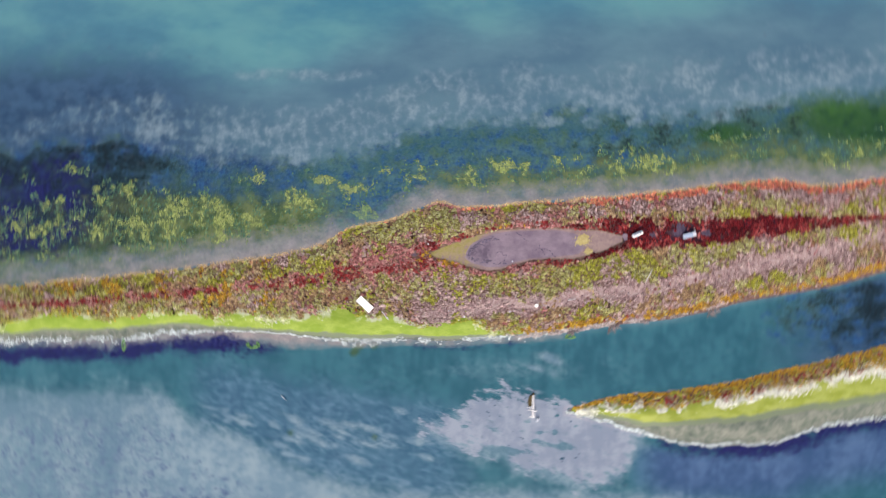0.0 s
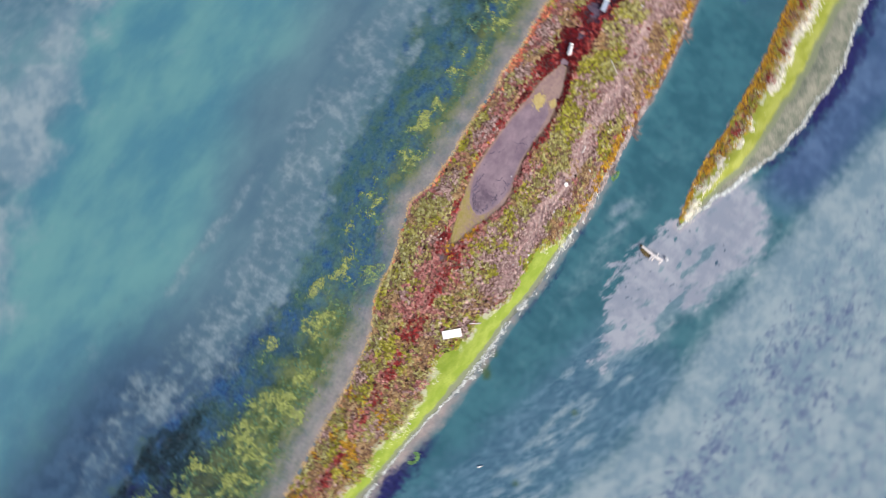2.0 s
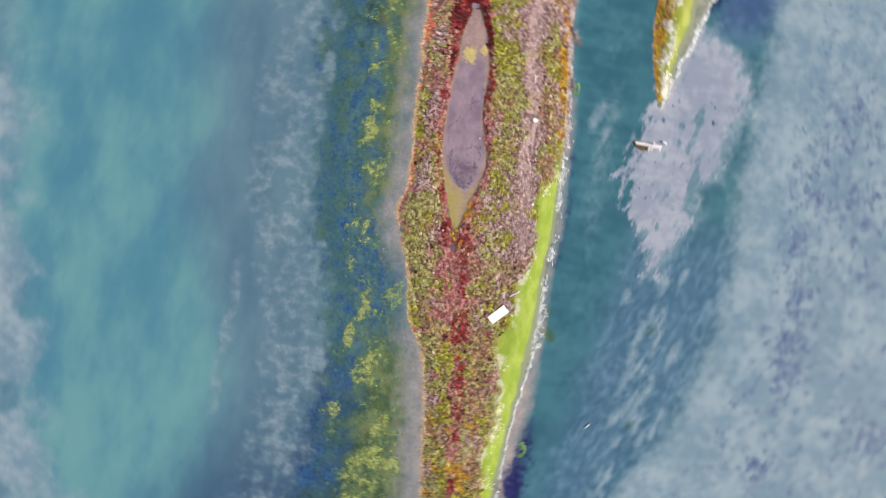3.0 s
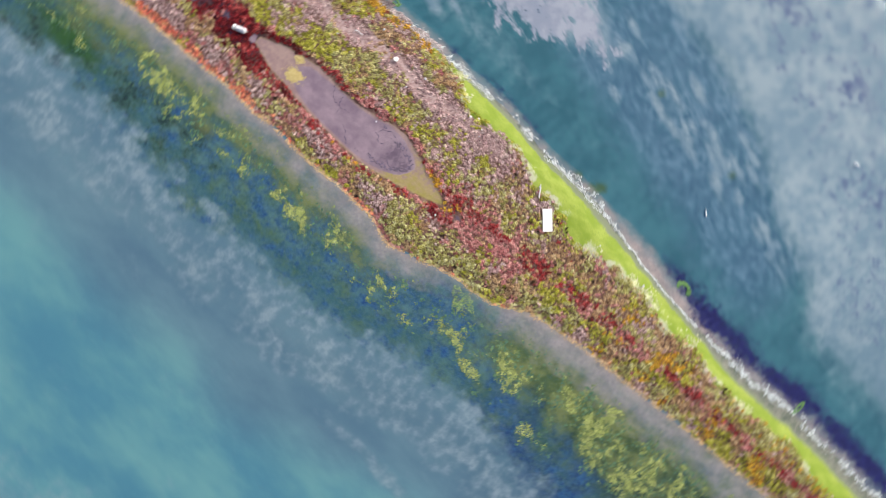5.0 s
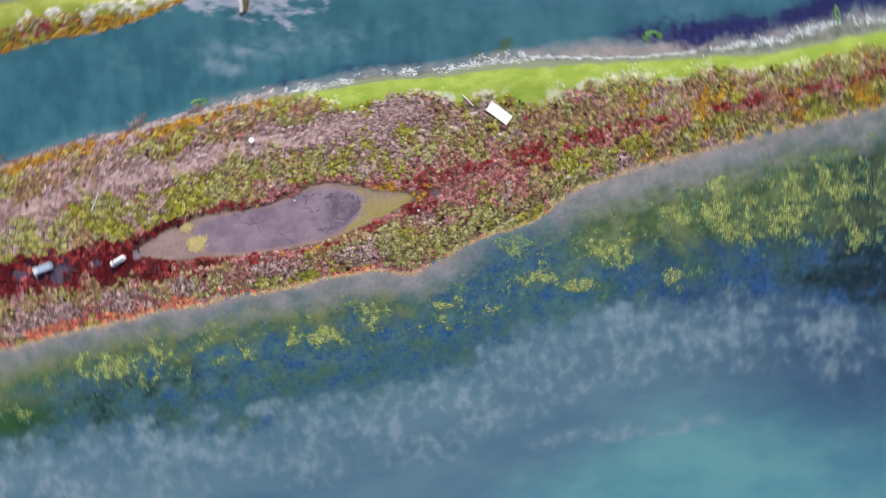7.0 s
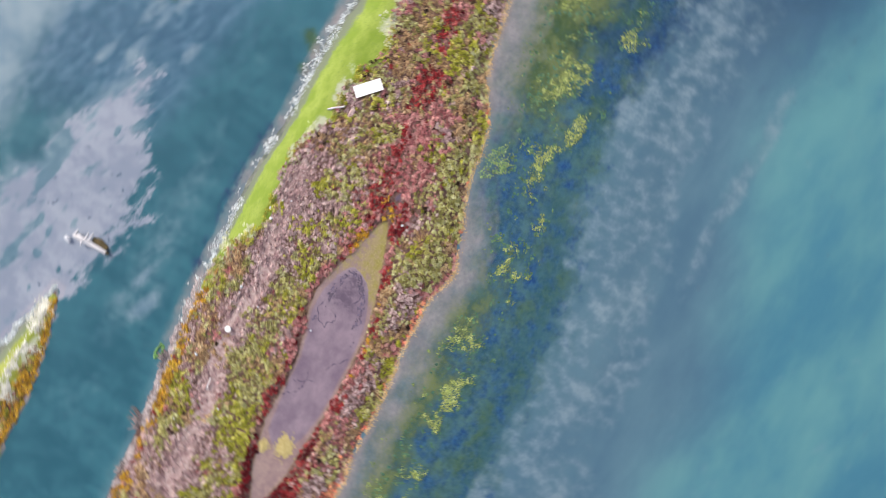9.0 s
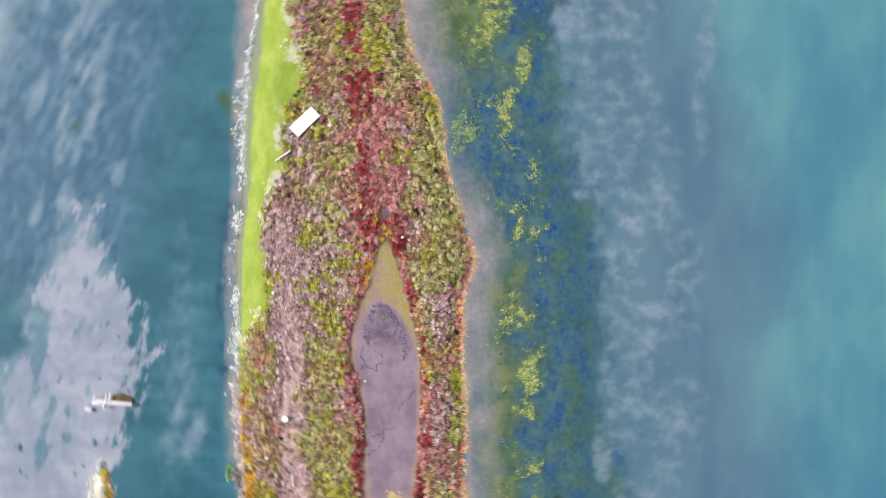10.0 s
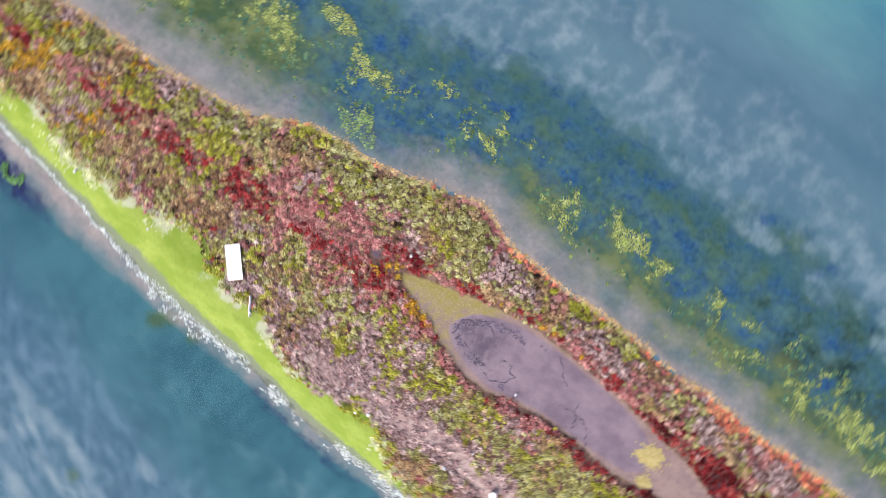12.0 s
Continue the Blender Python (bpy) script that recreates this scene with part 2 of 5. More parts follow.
def ground_material():
    m, nt, s = nodes_of("lake_bed_and_soil", 0.8, 0.25)
    wide, mid = add_noise(nt, 0.09, 5, 0.6, (0.5, 1.0, 1.0)), add_noise(nt, 0.5, 5, 0.65, (0.75, 1.0, 1.0))
    small, grain = add_noise(nt, 2.2, 4, 0.65), add_noise(nt, 9.0, 4, 0.7)
    broken = math_node(nt, "ADD", math_node(nt, "MULTIPLY", mid, 0.55), math_node(nt, "MULTIPLY", small, 0.45))

    def zone(under, mask, over, spread, soft, noise_out):
        edge = math_node(nt, "MULTIPLY_ADD", math_node(nt, "SUBTRACT", noise_out, 0.5), spread, attribute(nt, mask))
        return mix(nt, ramp(nt, edge, 0.5 - soft, 0.5 + soft), under, over)

    other = math_node(nt, "ADD", math_node(nt, "MULTIPLY", add_noise(nt, 0.3, 4, 0.6, (0.8, 1.0, 2.0)), 0.6),
                      math_node(nt, "MULTIPLY", add_noise(nt, 1.5, 5, 0.7, (1.0, 1.0, 3.0)), 0.4))
    cloud = math_node(nt, "ADD", math_node(nt, "MULTIPLY", add_noise(nt, 0.2, 3, 0.55, (1.0, 0.8, 1.0)), 0.55),
                      math_node(nt, "MULTIPLY", add_noise(nt, 0.8, 5, 0.58, (1.0, 0.85, 1.0)), 0.45))
    dots = math_node(nt, "ADD", math_node(nt, "MULTIPLY", add_noise(nt, 0.8, 3, 0.55), 0.55), math_node(nt, "MULTIPLY", add_noise(nt, 2.0, 4, 0.6), 0.45))
    lens = add_noise(nt, 0.7, 3, 0.55, (0.85, 1.0, 1.0), 15)
    streak = math_node(nt, "ADD", math_node(nt, "MULTIPLY", add_noise(nt, 0.3, 4, 0.6, (0.6, 1.15, 1.0), -20), 0.42),
                       math_node(nt, "MULTIPLY", add_noise(nt, 1.1, 5, 0.65, (0.65, 1.1, 1.0), -20), 0.58))
    film = math_node(nt, "ADD", math_node(nt, "MULTIPLY", add_noise(nt, 0.42, 4, 0.6, (0.8, 1.0, 2.0), 12), 0.7),
                     math_node(nt, "MULTIPLY", add_noise(nt, 2.0, 5, 0.72, (1.0, 1.0, 3.0)), 0.3))
    puff = math_node(nt, "ADD", math_node(nt, "MULTIPLY", add_noise(nt, 0.26, 3, 0.5, (0.8, 1.0, 1.0)), 0.45),
                     math_node(nt, "MULTIPLY", add_noise(nt, 0.85, 5, 0.55, (1.0, 0.8, 1.0)), 0.55))
    c = mix(nt, ramp(nt, wide, 0.35, 0.65), rgb(84, 115, 135), rgb(104, 133, 147))
    c = zone(c, "teal", mix(nt, ramp(nt, wide, 0.35, 0.65), rgb(72, 127, 148), rgb(105, 154, 158)), 1.2, 0.5, wide)
    c = zone(c, "channel", mix(nt, ramp(nt, cloud, 0.38, 0.62), rgb(42, 95, 110), rgb(60, 113, 126)), 0.5, 0.4, mid)
    c = zone(c, "slate", mix(nt, ramp(nt, streak, 0.4, 0.62), rgb(62, 96, 128), rgb(98, 128, 152)), 1.3, 0.5, streak)
    c = zone(c, "dim", mix(nt, ramp(nt, broken, 0.38, 0.62), rgb(52, 92, 106), rgb(80, 114, 118)), 0.7, 0.5, lens)
    c = zone(c, "reef", rgb(40, 84, 96), 1.2, 0.5, mid)
    c = zone(c, "gloom", mix(nt, ramp(nt, mid, 0.38, 0.62), rgb(44, 70, 100), rgb(64, 92, 120)), 0.6, 0.5, mid)
    c = zone(c, "abyss", mix(nt, ramp(nt, broken, 0.38, 0.62), rgb(22, 52, 98), rgb(46, 80, 120)), 1.3, 0.5, lens)
    c = zone(c, "blue", mix(nt, ramp(nt, small, 0.35, 0.65), rgb(28, 68, 120), rgb(50, 96, 138)), 3.0, 0.42, lens)
    c = zone(c, "violet", mix(nt, ramp(nt, cloud, 0.38, 0.62), rgb(58, 80, 126), rgb(86, 110, 148)), 1.2, 0.5, cloud)
    c = zone(c, "weed", mix(nt, ramp(nt, broken, 0.38, 0.62), rgb(50, 84, 66), rgb(84, 106, 66)), 2.4, 0.5, film)
    c = zone(c, "wood", mix(nt, ramp(nt, film, 0.38, 0.62), rgb(16, 38, 30), rgb(52, 76, 34)), 2.2, 0.5, other)
    c = zone(c, "moss", mix(nt, ramp(nt, film, 0.38, 0.62), rgb(30, 66, 40), rgb(66, 108, 42)), 1.8, 0.45, other)
    c = zone(c, "murk", mix(nt, ramp(nt, small, 0.35, 0.65), rgb(6, 20, 28), rgb(16, 44, 58)), 3.0, 0.4, film)
    c = zone(c, "khaki", mix(nt, ramp(nt, film, 0.4, 0.6), rgb(72, 92, 50), rgb(116, 122, 78)), 2.0, 0.5, film)
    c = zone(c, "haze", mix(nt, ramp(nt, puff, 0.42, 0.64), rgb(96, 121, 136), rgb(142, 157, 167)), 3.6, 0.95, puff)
    c = zone(c, "pale", mix(nt, ramp(nt, cloud, 0.4, 0.62), rgb(120, 143, 159), rgb(152, 166, 175)), 1.9, 0.45, math_node(nt, "MULTIPLY_ADD", streak, 0.6, math_node(nt, "MULTIPLY", cloud, 0.4)))
    c = zone(c, "speck", mix(nt, ramp(nt, small, 0.35, 0.65), rgb(80, 94, 132), rgb(104, 120, 148)), 3.4, 0.36, dots)
    c = zone(c, "shallow", mix(nt, ramp(nt, math_node(nt, "MULTIPLY_ADD", small, 0.35, math_node(nt, "MULTIPLY", mid, 0.65)), 0.35, 0.65), rgb(138, 131, 133), rgb(168, 156, 154)), 1.2, 0.6, lens)
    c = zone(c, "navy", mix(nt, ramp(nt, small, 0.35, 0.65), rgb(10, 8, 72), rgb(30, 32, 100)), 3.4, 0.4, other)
    c = zone(c, "flat", mix(nt, ramp(nt, cloud, 0.42, 0.58), rgb(150, 153, 169), rgb(173, 172, 184)), 3.4, 0.24, add_noise(nt, 0.6, 6, 0.64, (0.5, 1.2, 1.0), -20))
    spots = math_node(nt, "MULTIPLY", ramp(nt, add_noise(nt, 0.8, 2, 0.5, (1.0, 1.0, 4.0)), 0.66, 0.74), ramp(nt, attribute(nt, "flat"), 0.5, 0.8))
    c = mix(nt, spots, c, rgb(62, 90, 112))
    soil = mix(nt, ramp(nt, small, 0.35, 0.65), rgb(100, 70, 62), rgb(144, 114, 104))
    soil = mix(nt, ramp(nt, grain, 0.5, 0.7), soil, rgb(70, 50, 40))
    c = zone(c, "soil", soil, 0.2, 0.1, small)
    bare = mix(nt, ramp(nt, small, 0.35, 0.65), rgb(164, 132, 132), rgb(206, 182, 176))
    c = zone(c, "peat", mix(nt, ramp(nt, broken, 0.42, 0.6), rgb(34, 12, 28), rgb(66, 36, 58)), 1.6, 0.3, other)
    c = zone(c, "bare", bare, 1.2, 0.2, broken)
    sand = mix(nt, ramp(nt, broken, 0.4, 0.6), rgb(152, 142, 80), rgb(162, 144, 108))
    sand = mix(nt, ramp(nt, other, 0.5, 0.62), sand, rgb(148, 126, 122))
    sand = mix(nt, ramp(nt, grain, 0.58, 0.72), sand, rgb(190, 176, 124))
    c = zone(c, "sand", sand, 0.8, 0.25, broken)
    c = zone(c, "silt", mix(nt, ramp(nt, broken, 0.4, 0.6), rgb(144, 120, 122), rgb(164, 140, 134)), 0.8, 0.25, broken)
    mud = mix(nt, ramp(nt, mid, 0.3, 0.68), rgb(124, 107, 124), rgb(154, 136, 148))
    mud = mix(nt, ramp(nt, grain, 0.55, 0.75), mud, rgb(106, 92, 106))
    c = zone(c, "mud", mud, 1.0, 0.14, broken)
    c = zone(c, "ooze", mix(nt, ramp(nt, small, 0.35, 0.65), rgb(72, 62, 84), rgb(100, 86, 104)), 2.2, 0.3, broken)
    tone = ramp(nt, math_node(nt, "MULTIPLY_ADD", math_node(nt, "SUBTRACT", grain, 0.5), attribute(nt, "soil"), 0.5), 0.3, 0.7, 0.9, 1.08)
    mul = nt.nodes.new("ShaderNodeVectorMath")
    mul.operation = "SCALE"
    nt.links.new(c, mul.inputs[0])
    nt.links.new(tone, mul.inputs["Scale"])
    nt.links.new(mul.outputs[0], s.inputs["Base Color"])
    bump(nt, s, math_node(nt, "MULTIPLY", broken, attribute(nt, "soil")), 0.4, 0.05)
    return m


def water_material():
    m = bpy.data.materials.new("lake_water")
    m.use_nodes = True
    nt = m.node_tree
    nt.nodes.remove(nt.nodes["Principled BSDF"])
    clear, gloss = nt.nodes.new("ShaderNodeBsdfTransparent"), nt.nodes.new("ShaderNodeBsdfGlossy")
    both, weight = nt.nodes.new("ShaderNodeMixShader"), nt.nodes.new("ShaderNodeLayerWeight")
    weight.inputs["Blend"].default_value = 0.5
    shine = math_node(nt, "MULTIPLY_ADD", math_node(nt, "POWER", weight.outputs["Facing"], 5.0), 0.98, 0.02)
    clear.inputs["Color"].default_value = (0.93, 0.98, 1.0, 1)
    gloss.inputs["Roughness"].default_value = 0.02
    b = nt.nodes.new("ShaderNodeBump")
    b.inputs["Strength"].default_value, b.inputs["Distance"].default_value = 0.05, 0.02
    nt.links.new(add_noise(nt, 1.6, 4, 0.6, (1.0, 0.45, 1.0)), b.inputs["Height"])
    nt.links.new(b.outputs["Normal"], gloss.inputs["Normal"])
    nt.links.new(shine, both.inputs[0])
    nt.links.new(clear.outputs[0], both.inputs[1])
    nt.links.new(gloss.outputs[0], both.inputs[2])
    nt.links.new(both.outputs[0], nt.nodes["Material Output"].inputs["Surface"])
    return m


M_GROUND, M_WATER = ground_material(), water_material()
M_CRIMSON = plant("crimson_sprigs", [rgb(28, 4, 8), rgb(88, 8, 16), rgb(122, 16, 26), rgb(146, 44, 54)])
M_RED = plant("red_sprigs", [rgb(52, 8, 12), rgb(138, 34, 38), rgb(174, 66, 66), rgb(204, 136, 128)])
M_ROSE = plant("rose_sprigs", [rgb(92, 40, 44), rgb(172, 104, 104), rgb(202, 146, 142), rgb(210, 172, 156)])
M_OLIVE = plant("olive_sprigs", [rgb(68, 60, 28), rgb(158, 150, 84), rgb(190, 186, 126), rgb(216, 214, 174)])
M_GREEN = plant("green_sprigs", [rgb(74, 72, 18), rgb(152, 150, 44), rgb(184, 180, 74), rgb(212, 206, 128)])
M_MAUVE = plant("mauve_sprigs", [rgb(96, 72, 74), rgb(170, 138, 138), rgb(202, 174, 170), rgb(226, 208, 202)])
M_BROWN = plant("brown_sprigs", [rgb(84, 54, 40), rgb(160, 126, 92), rgb(190, 160, 120), rgb(214, 192, 156)])
M_ORANGE = plant("orange_sprigs", [rgb(104, 58, 14), rgb(184, 136, 34), rgb(206, 172, 60), rgb(196, 118, 54)])
M_PINK = plant("pink_sprigs", [rgb(178, 78, 64), rgb(220, 116, 94), rgb(230, 146, 112), rgb(234, 186, 132)])
M_YELLOW = plant("yellow_weed", [rgb(98, 116, 58), rgb(136, 150, 80), rgb(162, 172, 102), rgb(190, 194, 136)], 0.6)
M_TIPWEED = plant("pale_green_weed", [rgb(88, 120, 70), rgb(118, 146, 88), rgb(142, 164, 104), rgb(170, 182, 130)], 0.6)
M_DULLWEED = plant("dull_weed", [rgb(72, 96, 62), rgb(102, 120, 74), rgb(126, 138, 84), rgb(148, 156, 104)], 0.6)
M_LEAFWEED = plant("green_weed", [rgb(56, 90, 82), rgb(72, 104, 82), rgb(88, 116, 82), rgb(104, 126, 86)], 0.6)
M_FOAM = plant("dry_white_crust", [rgb(138, 150, 154), rgb(176, 185, 187), rgb(206, 212, 211), rgb(230, 231, 230)], 0.9)
M_FADED = plant("faded_weed", [rgb(158, 168, 108), rgb(182, 188, 138), rgb(200, 200, 166), rgb(212, 206, 188)], 0.9)
# no plant of its own: shade in the gaps between cushions, put into colour
M_GAP_SHADE = plant("gap_shade_sprigs", [rgb(22, 12, 8), rgb(52, 34, 18), rgb(80, 58, 34), rgb(112, 76, 56)])
M_BLEACH = plant("bleached_weed", [rgb(186, 186, 158), rgb(210, 208, 190), rgb(228, 226, 216), rgb(206, 194, 186)], 0.9)


def lime_material(name, deep, light, worn):
    m, nt, s = nodes_of(name, 0.7, 0.3)
    big, fine = add_noise(nt, 0.7, 4, 0.6, (0.6, 1.2, 1.0)), add_noise(nt, 6.0, 5, 0.7)
    c = mix(nt, ramp(nt, big, 0.35, 0.65), deep, light)
    c = mix(nt, ramp(nt, fine, 0.5, 0.75), c, worn)
    c = mix(nt, ramp(nt, math_node(nt, "MULTIPLY_ADD", math_node(nt, "SUBTRACT", fine, 0.5), 0.9, attribute(nt, "bleach")), 0.35, 0.8), c, rgb(196, 200, 168))
    c = mix(nt, ramp(nt, math_node(nt, "MULTIPLY_ADD", math_node(nt, "SUBTRACT", fine, 0.5), 0.9, attribute(nt, "wet")), 0.35, 0.75), c, rgb(124, 134, 108))
    nt.links.new(c, s.inputs["Base Color"])
    bump(nt, s, fine, 0.6, 0.03)
    return m


M_LIME = lime_material("lime_weed_mat", rgb(134, 160, 46), rgb(160, 178, 76), rgb(122, 148, 62))
M_LIME_YELLOW = lime_material("yellow_lime_weed_mat", rgb(150, 162, 54), rgb(178, 184, 92), rgb(136, 148, 78))
M_BOARD = speckled("white_painted_board", rgb(250, 250, 248, 0.95), rgb(255, 255, 255, 0.95), 3.0, 0.5, 0.4, 0.003)
M_DRIFT = speckled("bleached_wood", rgb(212, 204, 206), rgb(242, 240, 241), 4.0, 0.85, 0.2, 0.01, (1, 8, 8))
M_ROT = speckled("dark_rotten_wood", rgb(78, 68, 52), rgb(128, 112, 76), 5.0, 0.9)
M_ENAMEL = speckled("weathered_pale_blue_enamel", rgb(156, 174, 204), rgb(198, 210, 226), 5.0, 0.4, 0.5, 0.003)
M_PLASTIC = speckled("weathered_white_plastic", rgb(206, 208, 216), rgb(240, 240, 244), 5.0, 0.45, 0.5, 0.003)
M_HOLE_SHADE = speckled("opening_shade", rgb(30, 24, 32), rgb(52, 42, 50), 8.0, 0.9)
M_REED = plant("dead_reed", [rgb(120, 108, 108), rgb(156, 142, 142), rgb(186, 174, 172), rgb(204, 196, 192)])
M_STRAND = speckled("dark_weed_strand", rgb(78, 70, 92), rgb(112, 100, 118), 6.0, 0.8)
M_STRANDS = plant("dark_weed_scraps", [rgb(58, 54, 74), rgb(84, 76, 96), rgb(104, 94, 112), rgb(130, 116, 128)], 0.8)
M_GREENCLUMP = plant("bright_green_weed", [rgb(84, 124, 76), rgb(110, 152, 88), rgb(134, 172, 100), rgb(160, 186, 120)], 0.6)


# ---- building ----
def mesh_from(name, verts, faces, material, smooth_faces=False):
    me = bpy.data.meshes.new(name)
    verts, faces = np.asarray(verts, np.float32), np.asarray(faces, np.int32)
    k = faces.shape[1]
    me.vertices.add(len(verts))
    me.vertices.foreach_set("co", verts.ravel())
    me.loops.add(faces.size)
    me.loops.foreach_set("vertex_index", faces.ravel())
    me.polygons.add(len(faces))
    me.polygons.foreach_set("loop_start", np.arange(0, faces.size, k, dtype=np.int32))
    me.polygons.foreach_set("use_smooth", np.full(len(faces), smooth_faces))
    me.update(calc_edges=True)
    me.materials.append(material)
    return me


def float_attribute(me, name, values):
    me.attributes.new(name, "FLOAT", "POINT").data.foreach_set("value", np.asarray(values, np.float32).ravel())


def part(name, bm, material, parent, label=""):
    me = bpy.data.meshes.new(name)
    bm.to_mesh(me)
    bm.free()
    me.materials.append(material)
    ob = new(name, me)
    ob.parent = parent
    return tagged(ob, label)


def grid_faces(nx, ny):
    i = np.arange(nx * ny).reshape(ny, nx)
    return np.stack([i[:-1, :-1], i[:-1, 1:], i[1:, 1:], i[1:, :-1]], -1).reshape(-1, 4)


def spaced(lo, hi, step, reach):
    inner = np.arange(lo, hi + step / 2, step)
    out = np.geomspace(2.0, reach, 14)
    return np.r_[lo - out[::-1], inner, hi + out]


def build_ground():
    xs, ys = spaced(-78, 68, 0.3, 3000), spaced(-64, 64, 0.3, 3000)
    X, Y = (a.ravel() for a in np.meshgrid(xs, ys))
    Z = elevation(X, Y)
    far = np.maximum(np.abs(X), np.abs(Y)) > 125
    Z = np.where(far, -1.4, Z)
    me = mesh_from("ground", np.stack([X, Y, Z], 1), grid_faces(len(xs), len(ys)), M_GROUND, True)
    d = Y - curve(X, NORTH)
    s = curve(X, LIME_SOUTH) - Y
    up = (d > 0).astype(float)
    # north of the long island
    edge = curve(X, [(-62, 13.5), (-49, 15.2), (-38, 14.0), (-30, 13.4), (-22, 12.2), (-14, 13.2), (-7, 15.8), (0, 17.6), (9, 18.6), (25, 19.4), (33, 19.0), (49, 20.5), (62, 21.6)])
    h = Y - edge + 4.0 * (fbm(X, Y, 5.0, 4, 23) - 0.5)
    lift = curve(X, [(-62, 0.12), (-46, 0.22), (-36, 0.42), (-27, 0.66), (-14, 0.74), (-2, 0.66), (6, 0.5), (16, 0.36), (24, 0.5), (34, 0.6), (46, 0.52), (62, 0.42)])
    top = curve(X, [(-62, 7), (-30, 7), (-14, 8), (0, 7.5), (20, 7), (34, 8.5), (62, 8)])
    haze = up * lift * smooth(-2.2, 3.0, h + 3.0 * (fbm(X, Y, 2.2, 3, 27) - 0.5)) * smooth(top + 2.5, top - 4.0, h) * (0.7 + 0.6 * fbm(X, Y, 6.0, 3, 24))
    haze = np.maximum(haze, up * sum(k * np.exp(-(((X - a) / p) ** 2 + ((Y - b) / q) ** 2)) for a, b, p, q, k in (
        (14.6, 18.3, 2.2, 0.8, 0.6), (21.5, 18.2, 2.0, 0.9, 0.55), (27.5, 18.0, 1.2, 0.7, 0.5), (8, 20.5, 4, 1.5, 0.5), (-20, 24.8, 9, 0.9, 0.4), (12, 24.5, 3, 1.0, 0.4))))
    outer = smooth(42, 50, d + 9 * (fbm(X, Y, 14, 3, 21) - 0.5)) * (0.25 + 0.6 * smooth(0.4, 0.62, fbm(X, Y, 8, 4, 22)))
    pale = up * outer
    teal = up * (1 - 0.25 * smooth(-25, -45, X)) * smooth(19, 33, d) * (1 - 0.6 * smooth(46, 54, d))
    inner = up * smooth(-0.2, 0.9, d) * smooth(3.8, -3.6, h)
    deep = smooth(-5.0, -1.5, h)
    dim = inner * (0.72 + 0.25 * deep)
    reef = inner * 0.55 * deep * smooth(-20, -8, X)
    gloom = up * np.minimum(1, 1.3 * smooth(-16, -52, X) * smooth(36, 16, Y)) * smooth(5, 9, d)
    blue = inner * curve(X, [(-62, 0.5), (-48, 0.46), (-36, 0.42), (-24, 0.3), (-15, 0.4), (-11, 0.58), (-4, 0.5), (6, 0.48), (16, 0.44), (28, 0.42), (40, 0.38), (62, 0.26)]) * (1 - 0.3 * deep) * smooth(0.2, 1.6 + 3.2 * smooth(-8, -2, X), d)
    blue = np.maximum(blue, up * 0.62 * smooth(-16, -21, X) * smooth(-62, -50, X) * np.exp(-((h + 2.0) / 1.5) ** 2))
    blue = np.maximum(blue, up * sum(k * np.exp(-(((X - a) / p) ** 2 + ((Y - b) / q) ** 2)) for a, b, p, q, k in (
        (-11.6, 6.2, 2.0, 1.2, 0.72), (8.3, 11.6, 2.6, 1.2, 0.66), (40.6, 15.2, 1.0, 0.9, 0.8), (48, 15.5, 0.9, 2.0, 0.6), (-57, 2.5, 4.0, 2.4, 0.8), (-53, 7.0, 4.0, 1.4, 0.75), (-60, 9.0, 3.0, 1.4, 0.7), (-46, 11.0, 4.0, 1.4, 0.7))))
    weed = inner * curve(X, [(-62, 0.6), (-48, 0.55), (-36, 0.4), (-24, 0.44), (-14, 0.36), (-5, 0.33), (5, 0.35), (20, 0.4), (34, 0.5), (48, 0.64), (62, 0.72)])
    weed = np.maximum(weed, up * 1.05 * sum(np.exp(-(((X - a) / p) ** 2 + ((Y - b) / q) ** 2)) for a, b, p, q in ((41, 16.2, 5, 1.6), (55, 18.5, 7, 3.2), (63, 17.5, 6, 3.0))))
    weed = np.maximum(weed, up * smooth(9.5, 5, d) * smooth(-12, -18, X) * 0.7)
    wide = np.interp(X, [-46, -36, -28, -18], [13, 11, 9.5, 8.5])
    khaki = up * smooth(-13, -19, X) * smooth(1.2, 3.6, d) * smooth(wide + 1.5, wide - 4.0, d) * np.interp(X, [-62, -46, -36, -30, -20], [0.14, 0.34, 0.7, 0.9, 0.85])
    khaki = np.maximum(khaki, up * 0.74 * smooth(-6, 2, X) * np.exp(-((d - 3.2) / 2.1) ** 2))
    khaki = np.maximum(khaki, up * 0.6 * smooth(22, 34, X) * np.exp(-((d - 3.6) / 2.2) ** 2))
    wood = up * smooth(-14, -26, X) * smooth(2.2, 5.0, d) * smooth(0.5, -3.0, h) * smooth(wide + 2.0, wide - 2.5, d) * np.interp(X, [-62, -44, -26], [0.75, 0.75, 0.62])
    moss = up * np.minimum(1, sum(np.exp(-(((X - a) / p) ** 2 + ((Y - b) / q) ** 2)) for a, b, p, q in ((40, 16.2, 5, 1.7), (56, 18.6, 6.5, 3.0), (64, 17, 6, 3.0))))
    abyss = up * smooth(-15, -24, X) * smooth(wide - 2.0, wide + 1.0, d) * smooth(3.0, -1.0, h) * np.interp(X, [-62, -46, -34, -24], [0.6, 0.75, 0.95, 0.85])
    murk = up * 0.74 * smooth(-34, -44, X) * smooth(1.6, -0.4, h) * np.exp(-((h + 2.4) / 2.6) ** 2)
    murk = np.maximum(murk, up * 0.72 * smooth(-34, -46, X) * smooth(3, 6, d) * smooth(1, -1, h))
